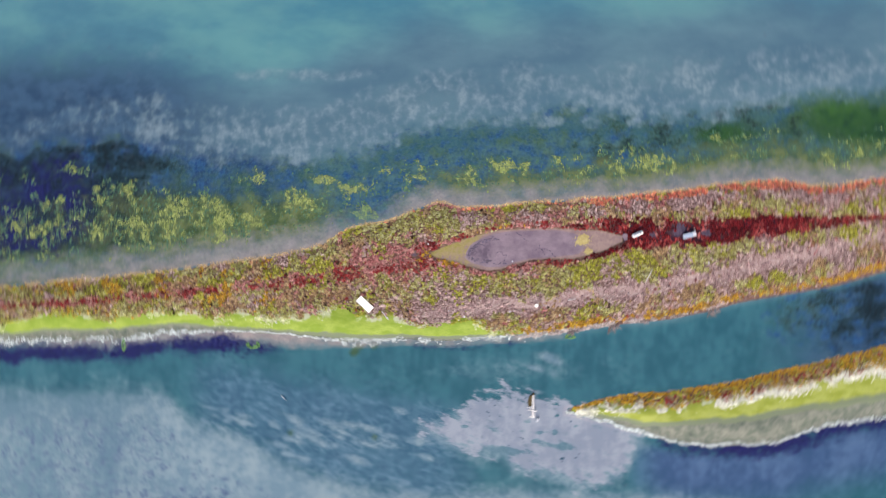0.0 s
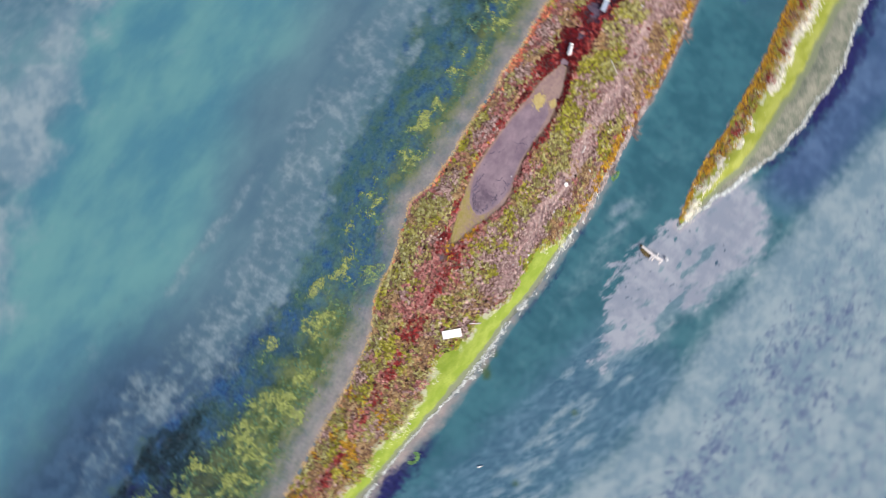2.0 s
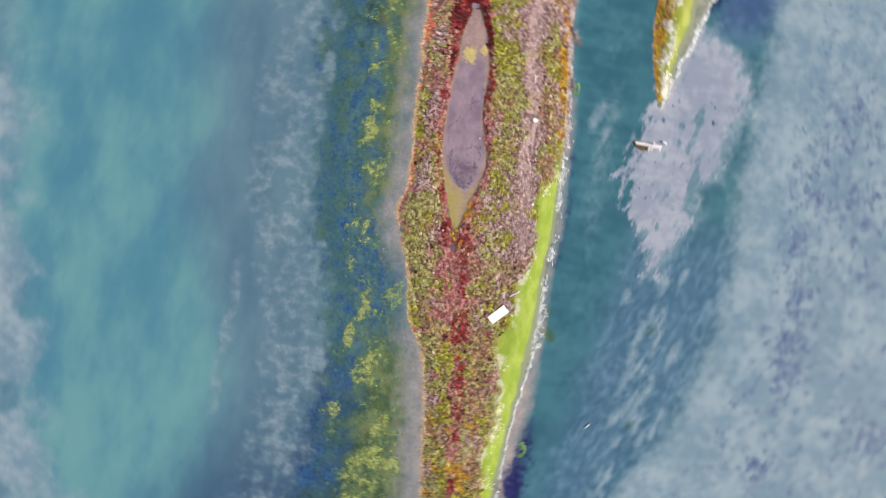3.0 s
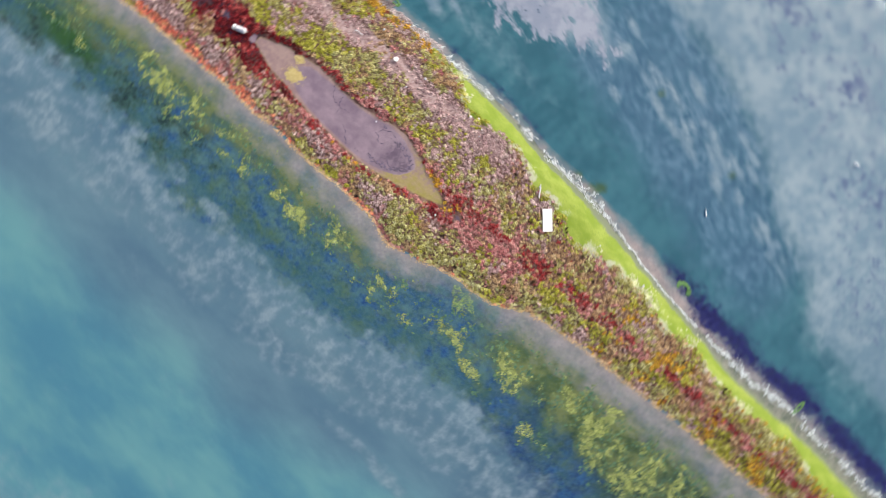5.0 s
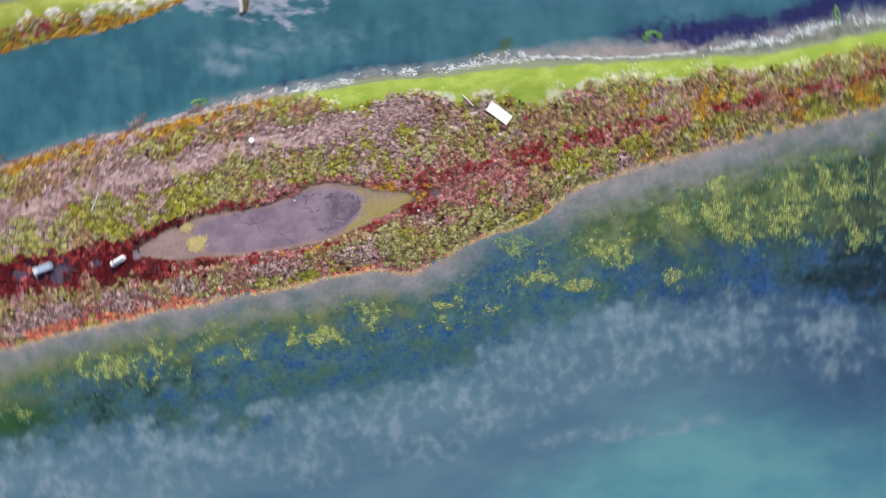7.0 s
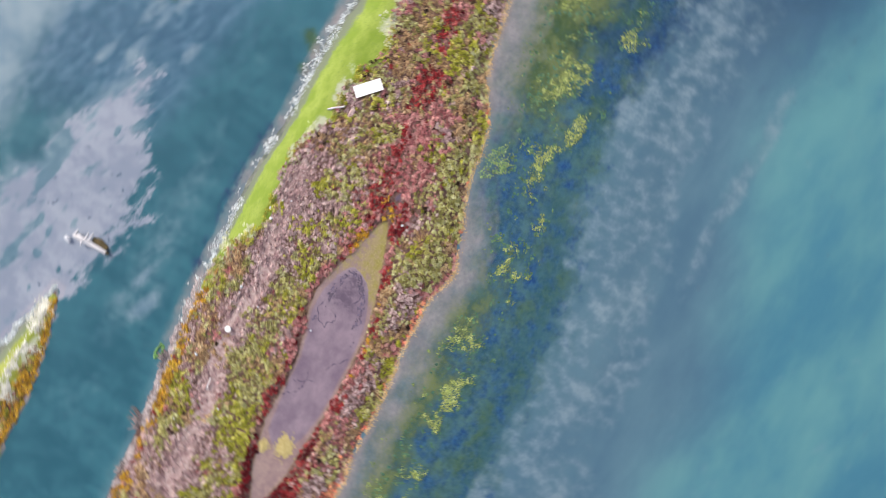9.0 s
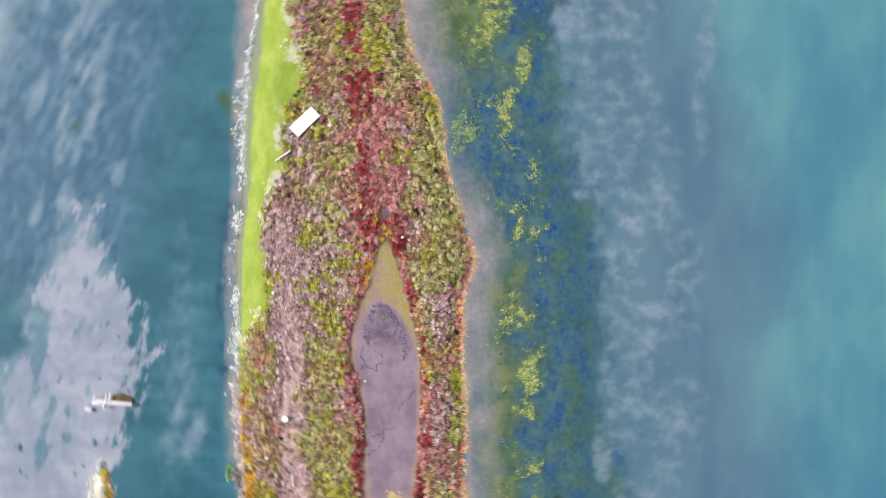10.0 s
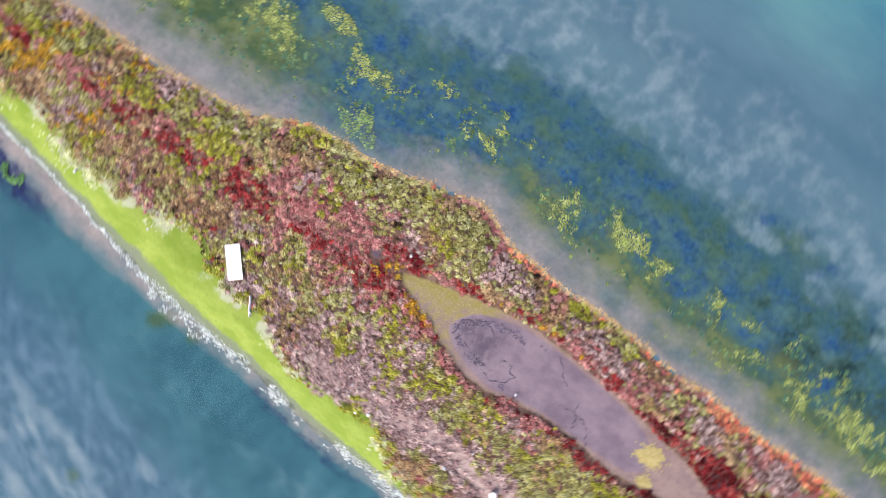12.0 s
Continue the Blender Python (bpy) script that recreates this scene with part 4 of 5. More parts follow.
    for k, (name, mat, label) in enumerate((
            ("crimson_glasswort", M_CRIMSON, "dark crimson glasswort around the dumped appliances"),
            ("red_glasswort", M_RED, "deep red glasswort cushions on the island"),
            ("rose_glasswort", M_ROSE, "faded rose-red glasswort cushions on the island"),
            ("olive_saltbush", M_OLIVE, "olive saltbush cushions covering the island"),
            ("green_saltbush", M_GREEN, "yellow-green saltbush cushions on the island"),
            ("pink_glasswort", M_PINK, "pink-orange glasswort fringe at the waterline"),
            ("sea_lavender", M_MAUVE, "dry mauve sea lavender tufts on pale soil"),
            ("brown_saltbush", M_BROWN, "withered brown saltbush tufts on the island"),
            ("orange_glasswort", M_ORANGE, "orange glasswort fringe along the shore"),
            ("gap_shade_tufts", M_GAP_SHADE, "dark tufts standing in for the shaded gaps between the brighter cushions"))):
        scatter(name, spots[(kind == k) & live], mat, TUFTS, label, "salt marsh plants")


plant_island()


def plant_islet():
    x, y = jittered(17, 67, -26, -12, 0.27)
    n_in, s_in = islet_north(x) - y, y - islet_veg(x)
    keep = (np.minimum(n_in, s_in) > -0.05) & (x > 18.6)
    x, y, n_in = x[keep], y[keep], n_in[keep]
    u = 0.35 * rng.uniform(0, 1, len(x)) + 1.3 * (fbm(x, y, 1.2, 4, 46) - 0.25) + 0.3 * smooth(0.9, 0.2, n_in)
    size = rng.uniform(0.12, 0.25, len(x))
    spots = np.stack([x, y, elevation(x, y) - 0.02, size, size, rng.uniform(0, math.tau, len(x))], 1)
    scatter("orange_glasswort", spots[u > 0.6], M_ORANGE, TUFTS, "orange glasswort fringe on the islet", "salt marsh plants")
    scatter("green_saltbush", spots[(u <= 0.6) & (u > 0.46)], M_GREEN, TUFTS, "yellow-green saltbush cushions on the islet", "salt marsh plants")
    scatter("brown_saltbush", spots[(u <= 0.46) & (u > 0.3)], M_BROWN, TUFTS, "withered brown saltbush on the islet", "salt marsh plants")
    scatter("red_glasswort", spots[u <= 0.3], M_RED, TUFTS, "deep red glasswort on the islet", "salt marsh plants")


plant_islet()


# ---- weed, crust and foam ----
def flake(seed, k=7, thick=0.12):
    """A flat ragged scrap with a raised middle. Unit radius."""
    r = np.random.RandomState(seed)
    verts = [(0, 0, 1.0)]
    for i in range(k):
        a = i * math.tau / k + r.uniform(-0.3, 0.3)
        q = r.uniform(0.45, 1.15)
        verts.append((q * math.cos(a), q * math.sin(a), r.uniform(0.1, 0.6)))
    return np.array(verts, float), np.array([(0, 1 + i, 1 + (i + 1) % k) for i in range(k)], int)


FLAKES = [flake(n) for n in range(7)]


def scatter_flakes(name, x, y, z, lo, hi, height, material, label, category):
    size = rng.uniform(lo, hi, len(x)) * rng.uniform(0.6, 1.0, len(x))
    spots = np.stack([x, y, z, size, rng.uniform(0.5, 1.5, len(x)) * height, rng.uniform(0, math.tau, len(x))], 1)
    return scatter(name, spots, material, FLAKES, label, category)


def floating_weed():
    """Yellow-green scum in ragged drifts: bright flakes, dull ones round them, and drowned ones below."""
    x, y = jittered(-78, 66, -9, 24, 0.1)
    d = y - curve(x, NORTH)
    n = 0.3 * fbm(x, y, 3.6, 3, 51) + 0.36 * fbm(x, y, 1.3, 3, 52) + 0.34 * fbm(x, y, 0.45, 3, 53)
    reach = np.interp(x, [-62, -44, -34, -28, -18], [15, 14, 11, 9.5, 8.5])
    west = np.interp(x, [-62, -46, -30, -18], [0.9, 0.9, 0.92, 0.9]) * smooth(-13, -18, x) * smooth(1.6, 4.0, d) * smooth(reach + 1.5, reach - 4.0, d)
    some = 0.47 * smooth(1.2, 3, d) * smooth(8.5, 5.5, d) * (1 - smooth(-12, -19, x))
    some = np.maximum(some, 0.58 * smooth(14, 20, x) * np.exp(-((d - 4.4) / 1.7) ** 2))
    patches = ((-10.4, 5.5, 1.2, 1.0, 1.5), (-16.3, 9.9, 1.6, 0.8, 1.45), (-12.6, 8.6, 2.6, 0.8, 1.0), (-2.8, 10.2, 0.5, 0.45, 1.1), (-7.6, 11.0, 1.2, 0.5, 0.9),
               (8.9, 11.7, 1.4, 0.8, 1.25), (11.9, 11.4, 1.1, 0.9, 1.25), (17.2, 12.6, 2.0, 0.8, 0.85), (24.6, 12.0, 2.4, 0.8, 0.88), (31, 12.6, 2.0, 0.9, 0.82),
               (-0.4, 11.9, 0.8, 0.5, 0.8), (38, 15.6, 3, 1.6, 0.85), (44, 15.6, 3, 1.4, 0.8), (4.4, 9.9, 1.6, 1.0, 0.85), (-20.4, 7.4, 2.2, 1.8, 1.05), (-26.7, 10.0, 1.6, 0.8, 1.05),
               (-51.8, 11.4, 1.2, 0.7, 1.3), (-58.5, 10, 1.6, 0.8, 1.1), (-44.6, 8.8, 1.6, 0.9, 1.15))
    for px, py, rx, ry, a in patches:
        some = np.maximum(some, a * np.exp(-((x - px) / (1.4 * rx)) ** 2 - ((y - py) / (1.4 * ry)) ** 2))
    mask = np.maximum(west * 0.8, some)
    over = n - (0.71 - 0.25 * mask)
    near = (d > 0.5) & (mask > 0.06)
    bright = near & (over > 0.025 + 0.014 * west) & (rng.uniform(0, 1, len(x)) < 0.45 + 9 * over)
    dull = near & (over > -0.035) & (over <= 0.03 + 0.014 * west) & (rng.uniform(0, 1, len(x)) < 0.3 + 5 * (over + 0.03))
    drowned = near & (d > 3.0) & (over > -0.07) & (over <= 0.0) & (rng.uniform(0, 1, len(x)) < 0.18)
    tip = ((x + 10.5 + 0.5 * (y - 5.0)) / 1.5) ** 2 + ((y - 5.0) / 1.2) ** 2 + 4.5 * (fbm(x, y, 1.3, 5, 54) - 0.5) < 0.9
    bright = bright & ~tip | tip & (d > 0.4) & (rng.uniform(0, 1, len(x)) < 0.62)
    for px, py, rx, ry, a in patches:
        mine = bright & (((x - px) / rx) ** 2 + ((y - py) / ry) ** 2 < 3.2)
        if mine.sum() < 5:
            continue
        bright &= ~mine
        whole = new("algae_patch")
        tagged(whole, "ragged yellow-green algae patch floating off the shore", "algae patch", "floating algae patches")
        scum = scatter_flakes("scum", x[mine], y[mine], np.full(mine.sum(), 0.002), 0.04, 0.13, 0.014, M_TIPWEED if px == patches[0][0] else M_YELLOW, "yellow-green scum flakes", "")
        if "category" in scum:
            del scum["category"]
        whole.matrix_world = pose(px, py, 0.0)
        scum.parent = whole
        scum.matrix_parent_inverse = pose(-px, -py, 0.0)
    scatter_flakes("floating_algae", x[bright], y[bright], np.full(bright.sum(), 0.002), 0.04, 0.13, 0.014, M_YELLOW, "yellow-green algae scum floating on the water", "algae")
    scatter_flakes("floating_algae", x[dull], y[dull], np.full(dull.sum(), 0.001), 0.04, 0.12, 0.01, M_DULLWEED, "dull olive algae film round the brighter scum", "algae")
    scatter_flakes("water_weed", x[drowned], y[drowned], np.full(drowned.sum(), -0.035), 0.08, 0.24, 0.02, M_LEAFWEED, "dark green water weed just under the surface", "water weed")


floating_weed()


def along(xs, line, spread, seed):
    y = line(xs) + spread * (fbm(xs, 0 * xs, 1.5, 4, seed) - 0.5) * 2
    return y


def crust():
    """White dried crust along both southern shores."""
    xs = rng.uniform(-76, 15, 8500)
    strength = fbm(xs, 0 * xs, 3.0, 3, 61)
    wander = np.interp(xs, [-66, -38, -32, -22, -14, -8, 12], [0.9, 0.7, 0.2, 0.2, 0.6, 0.55, 0.4])
    y = along(xs, lambda v: curve(v, FOAM_LINE) + 0.25 * (fbm(v, 0 * v, 0.6, 2, 68) - 0.5), wander, 62) + rng.normal(0, 1, len(xs)) * np.interp(xs, [-34, -28, -20, -12], [0.14, 0.05, 0.05, 0.17])
    ok = strength > np.interp(xs, [-40, -30, -18, -12], [0.42, 0.22, 0.25, 0.4])
    scatter_flakes("white_crust", xs[ok], y[ok], np.maximum(elevation(xs[ok], y[ok]), 0) + 0.01, 0.04, 0.12, 0.03, M_FOAM, "white dried foam crust along the water's edge", "foam")
    xs, out = rng.uniform(-64, 14, 110000), rng.uniform(-0.5, 1.6, 110000)
    y = curve(xs, FOAM_LINE) - out
    ridge = np.abs(fbm(xs, y, 1.0, 5, 66) - 0.5) + 0.05 * np.maximum(out, 0) + 0.1 * np.abs(fbm(xs, y, 4.0, 2, 67) - 0.6)
    ok = (ridge < 0.055) & ((xs > -15) | (xs < -35))
    scatter_flakes("loose_foam", xs[ok], y[ok], np.full(ok.sum(), 0.02), 0.04, 0.1, 0.03, M_FOAM, "loose white foam wisps off the shore", "foam")
    xs = np.concatenate([rng.uniform(17.6, 30, 2600), rng.uniform(18, 66, 2600)])
    y = along(xs, lambda v: curve(v, ISLET_FOAM), np.interp(xs, [18, 28, 66], [0.3, 0.6, 0.7]), 63) + rng.normal(0, 1, len(xs)) * np.interp(xs, [18, 28, 66], [0.06, 0.13, 0.17])
    scatter_flakes("white_crust", xs, y, np.maximum(elevation(xs, y), 0) + 0.01, 0.05, 0.16, 0.04, M_FOAM, "white foam crust along the islet's water edge", "foam")
    xs = rng.uniform(19, 66, 12000)
    y = islet_veg(xs) + rng.normal(-0.2, 0.42, len(xs)) * (0.5 + fbm(xs, 0 * xs, 5.0, 2, 70)) + 0.4 * (fbm(xs, 0 * xs, 1.0, 3, 69) - 0.5)
    ok = fbm(xs, y, 2.2, 4, 72) > np.interp(xs, [19, 30, 40, 66], [0.56, 0.52, 0.4, 0.36])
    xs, y = xs[ok], y[ok]
    scatter_flakes("bleached_algae", xs, y, elevation(xs, y) + 0.05, 0.06, 0.17, 0.04, M_BLEACH, "bleached white algae above the islet's lime mat", "algae")
    xs = rng.uniform(-76, 9, 14000)
    y = veg_south(xs) + rng.normal(0.1, 0.45, len(xs))
    ok = fbm(xs, y, 2.4, 4, 64) > 0.63
    scatter_flakes("bleached_algae", xs[ok], y[ok], elevation(xs[ok], y[ok]) + 0.05, 0.05, 0.15, 0.02, M_FADED, "bleached pale algae where the mat meets the plants", "algae")


crust()


def weed_rim():
    """Scraps of dried yellow weed cast up along the northern waterline."""
    xs = rng.uniform(-78, 66, 17000)
    ridge = np.interp(xs, [-40, -20, -8, 30], [0.03, 0.03, 0.0, 0.02])
    y = north(xs) + 0.08 + rng.normal(0, 1, len(xs)) * (0.08 + ridge + 0.1 * fbm(xs, 0 * xs, 1.0, 3, 71))
    ok = fbm(xs, y, 0.8, 3, 76) > 0.38
    scatter_flakes("dried_weed", xs[ok], y[ok], np.maximum(elevation(xs[ok], y[ok]), 0) + 0.01, 0.025, 0.075, 0.02, M_RIM, "dried yellow weed scraps along the waterline", "weed")


weed_rim()


def shore_litter():
    """Grey litter of dead stems lying in the shallows outside the amber fringe."""
    xs = rng.uniform(9, 42, 5200)
    wide = np.interp(xs, [9, 12, 20, 26, 34, 42], [0.2, 0.8, 0.8, 0.6, 0.4, 0.3]) * (0.4 + 1.2 * fbm(xs, 0 * xs, 1.4, 3, 74))
    y = curve(xs, VEG_SOUTH) + 0.1 - wide * rng.uniform(0, 1, len(xs))
    ok = fbm(xs, y, 0.9, 3, 75) > np.interp(xs, [18, 26, 42], [0.36, 0.46, 0.52])
    scatter_flakes("dead_stems", xs[ok], y[ok], np.maximum(elevation(xs[ok], y[ok]), 0) + 0.01, 0.05, 0.15, 0.04, M_REED, "grey litter of dead stems in the shallows", "dead reeds")


shore_litter()


def pond_strands():
    """Thin dark strands wandering over the pond's mud."""
    verts, faces = [], []
    ways = (((10.6, 2.4), (11.4, 1.6), (12.4, 1.0)), ((12.7, -0.2), (13.7, 0.2), (14.8, 0.0), (15.5, -0.5), (15.9, -1.0)), ((13.4, 0.6), (14.3, -0.2), (14.5, -0.9)),
            ((7.6, -0.4), (8.4, -0.2), (9.0, -0.7), (8.9, -1.3), (8.1, -1.9), (7.3, -2.0)), ((3.7, -1.3), (3.8, -0.5), (4.3, 0.3), (5.1, 0.8), (5.9, 0.4)))
    for seed, way in enumerate(ways):
        r = np.random.RandomState(seed)
        steps = 9 * (len(way) - 1) + 1
        u = np.linspace(0, len(way) - 1, steps)
        px = np.interp(u, range(len(way)), [p[0] for p in way]) + 0.9 * (fbm(u, 0 * u + seed, 0.8, 4, 90) - 0.5)
        py = np.interp(u, range(len(way)), [p[1] for p in way]) + 0.9 * (fbm(u, 0 * u + seed, 0.8, 4, 91) - 0.5)
        turn = np.arctan2(np.gradient(py), np.gradient(px))
        b0 = len(verts)
        for k in range(steps):
            w, z = 0.042 * r.uniform(0.1, 1.5), 0.362 + 0.01 * r.uniform()
            sx, sy = w * math.sin(turn[k]), w * math.cos(turn[k])
            verts += [(px[k] - sx, py[k] + sy, z), (px[k], py[k], z + 0.02), (px[k] + sx, py[k] - sy, z)]
            if k:
                i = b0 + 3 * k
                faces += [(i - 3, i - 2, i + 1, i), (i - 2, i - 1, i + 2, i + 1)]
    me = mesh_from("dark_weed", verts, faces, M_STRAND, True)
    tagged(new("dark_weed", me), "thin dark weed strands over the drying pond mud", "weed", kind="stuff")
    x, y = rng.uniform(3.4, 9.6, 5200), rng.uniform(-2.9, 2.4, 5200)
    rim = between(x, y, MUD_TOP, MUD_LOW)
    ok = (rim > 0.15) & (np.abs(rim - 0.6 - 0.5 * (fbm(x, y, 1.5, 2, 92) - 0.5)) < 0.28) & (fbm(x, y, 0.8, 3, 93) > np.interp(x, [4, 6, 9], [0.44, 0.54, 0.66]))
    scatter_flakes("dark_weed", x[ok], y[ok], np.full(ok.sum(), 0.362), 0.03, 0.1, 0.01, M_STRANDS, "dark weed scraps along the rim of the pond mud", "weed")


pond_strands()


# ---- single things ----
def box(bm, size, at=(0, 0, 0), turn=(0, 0, 0), bevel=0.0):
    made = bmesh.ops.create_cube(bm, size=1.0, matrix=pose(*at, *turn) @ Matrix.Diagonal((*size, 1)))
    if bevel:
        edges = {e for v in made["verts"] for e in v.link_edges}
        bmesh.ops.bevel(bm, geom=list(edges), offset=bevel, segments=2, affect="EDGES", profile=0.6)


def limb(bm, points, radii, sides=10, seed=0):
    """A tapering knotty limb through points."""
    r = random.Random(seed)
    rings = []
    pts = [Vector(p) for p in points]
    for n, (p, rad) in enumerate(zip(pts, radii)):
        way = (pts[min(n + 1, len(pts) - 1)] - pts[max(n - 1, 0)]).normalized()
        side = way.cross(Vector((0, 0, 1)))
        side = side.normalized() if side.length > 0.1 else Vector((1, 0, 0))
        up = side.cross(way)
        rings.append([bm.verts.new(p + (side * math.cos(k * math.tau / sides) + up * math.sin(k * math.tau / sides)) * rad * r.uniform(0.85, 1.15)) for k in range(sides)])
    for a, b in zip(rings, rings[1:]):
        for k in range(sides):
            bm.faces.new((a[k], a[(k + 1) % sides], b[(k + 1) % sides], b[k]))
    bm.faces.new(rings[0][::-1])
    bm.faces.new(rings[-1])


def thing(name, x, y, z, turn, label, category, group=""):
    ob = new(name)
    ob.matrix_world = pose(x, y, z, 0, 0, turn)
    return tagged(ob, label, category, group)


def ground_z(x, y):
    return float(elevation(np.array([x]), np.array([y]))[0])


def white_board():
    """A big white sheet of board lying across the cushions."""
    x, y = -10.8, -7.65
    ob = thing("white_board", x, y, ground_z(x, y) + 0.2, -43, "large white rectangular board lying on the marsh plants", "board")
    bm = bmesh.new()
    box(bm, (2.48, 1.06, 0.05), bevel=0.012)
    bmesh.ops.subdivide_edges(bm, edges=bm.edges[:], cuts=3, use_grid_fill=True)
    for v in bm.verts:
        v.co.z += 0.03 * noise.noise(v.co * 1.4)
        v.co.xy += Vector((noise.noise(v.co * 2.3), noise.noise(v.co * 2.3 + Vector((5, 0, 0))))) * 0.025
    part("sheet", bm, M_BOARD, ob)
    for k in (-0.8, 0.0, 0.8):
        bm = bmesh.new()
        box(bm, (0.07, 0.98, 0.16), (k, 0, -0.14), bevel=0.008)
        part("batten", bm, M_DRIFT, ob, "grey wooden batten under the board")


white_board()


def driftwood():
    """A bleached trunk stranded on the mud flat, with stubs of limbs."""
    ob = thing("driftwood_log", 12.9, -22.05, 0.05, -6, "bleached white driftwood trunk stranded on the mud flat", "driftwood")
    bm = bmesh.new()
    limb(bm, [(0.25, -1.65, 0.16), (0.15, -1.1, 0.2), (0.05, -0.35, 0.2), (-0.02, 0.4, 0.19), (-0.06, 1.0, 0.17), (-0.1, 1.55, 0.15)], [0.19, 0.24, 0.21, 0.2, 0.18, 0.15], 12, 1)
    part("trunk", bm, M_DRIFT, ob)
    for n, (pts, radii) in enumerate((
            ([(0, -0.55, 0.28), (-0.35, -0.53, 0.36), (-0.68, -0.6, 0.36)], [0.13, 0.1, 0.07]),
            ([(0, -0.3, 0.28), (-0.42, -0.24, 0.34), (-0.85, -0.26, 0.34)], [0.12, 0.09, 0.06]),
            ([(0.1, -1.5, 0.28), (-0.15, -1.52, 0.33), (-0.36, -1.5, 0.3)], [0.13, 0.1, 0.08]),
            ([(0.1, -0.6, 0.28), (0.35, -0.66, 0.34), (0.6, -0.6, 0.3)], [0.12, 0.1, 0.07]))):
        bm = bmesh.new()
        limb(bm, pts, radii, 8, 5 + n)
        part("branch", bm, M_DRIFT, ob)
    bm = bmesh.new()
    limb(bm, [(-0.1, 1.54, 0.15), (-0.12, 1.7, 0.13), (-0.14, 1.82, 0.1)], [0.15, 0.13, 0.07], 9, 12)
    part("rotten_end", bm, M_ROT, ob, "dark rotten end of the trunk")
    bm = bmesh.new()
    limb(bm, [(-0.32, -0.1, 0.04), (-0.42, 0.5, 0.05), (-0.36, 1.4, 0.04)], [0.26, 0.36, 0.2], 11, 14)
    for v in bm.verts:
        v.co.z = max(0.0, v.co.z * 0.5)
    part("bark_heap", bm, M_ROT, ob, "heap of dark bark and moss beside the trunk")


driftwood()


def jerrycan(x, y, z, turn, size, label, group=""):
    """A small squarish plastic container with a neck and cap."""
    ob = thing("plastic_container", x, y, z, turn, label, "container", group)
    bm = bmesh.new()
    box(bm, (1.0 * size, 0.62 * size, 0.5 * size), (0, 0, 0.25 * size), bevel=0.12 * size)
    part("body", bm, M_PLASTIC, ob)
    bm = bmesh.new()
    bmesh.ops.create_cone(bm, cap_ends=True, segments=12, radius1=0.14 * size, radius2=0.12 * size, depth=0.16 * size, matrix=pose(0.56 * size, 0, 0.28 * size, 0, 90, 0))
    part("cap", bm, M_DRIFT, ob, "screw cap")
    bm = bmesh.new()
    limb(bm, [(0.2 * size, 0, 0.48 * size), (0.1 * size, 0, 0.6 * size), (-0.15 * size, 0, 0.6 * size), (-0.25 * size, 0, 0.48 * size)], [0.05 * size] * 4, 6, 3)
    part("handle", bm, M_PLASTIC, ob)


jerrycan(13.55, -24.05, 0.03, 70, 0.55, "small white plastic container on the mud flat")


def white_drum():
    x, y = 13.3, -7.85
    ob = thing("white_bucket", x, y, ground_z(x, y) + 0.05, 0, "white round plastic bucket among dry plants", "bucket")
    bm = bmesh.new()
    bmesh.ops.create_cone(bm, cap_ends=True, segments=20, radius1=0.2, radius2=0.25, depth=0.34, matrix=pose(0, 0, 0.17))
    part("body", bm, M_PLASTIC, ob)
    bm = bmesh.new()
    bmesh.ops.create_cone(bm, cap_ends=True, segments=20, radius1=0.27, radius2=0.26, depth=0.04, matrix=pose(0, 0, 0.36))
    part("lid", bm, M_BOARD, ob)


white_drum()


def fridge():
    """A dumped cabinet with its door hanging off at one end."""
    x, y = 34.8, 2.05
    ob = thing("dumped_refrigerator", x, y, ground_z(x, y) + 0.03, 15, "dumped pale blue-white refrigerator lying on its back in red plants", "refrigerator")
    bm = bmesh.new()
    box(bm, (1.72, 0.68, 0.5), (0, 0, 0.25), bevel=0.05)
    part("cabinet", bm, M_ENAMEL, ob)
    bm = bmesh.new()
    box(bm, (1.22, 0.66, 0.06), (-0.22, 0, 0.535), bevel=0.02)
    door = part("door", bm, M_ENAMEL, ob)
    bm = bmesh.new()
    box(bm, (0.3, 0.035, 0.04), (-0.1, -0.28, 0.585), bevel=0.01)
    part("handle", bm, M_DRIFT, door)
    bm = bmesh.new()
    box(bm, (0.44, 0.66, 0.06), (0.63, 0, 0.535), bevel=0.02)
    freezer = part("freezer_door", bm, M_PLASTIC, ob)
    bm = bmesh.new()
    box(bm, (0.16, 0.035, 0.04), (0.58, -0.28, 0.585), bevel=0.01)
    part("handle", bm, M_DRIFT, freezer)
    bm = bmesh.new()
    limb(bm, [(0.86, -0.3, 0.46), (0.92, -0.0, 0.4), (0.95, 0.4, 0.2), (0.98, 0.75, 0.06)], [0.035] * 4, 8, 4)
    part("bent_tube", bm, M_BOARD, ob, "white bent tube at the cabinet's end")


fridge()


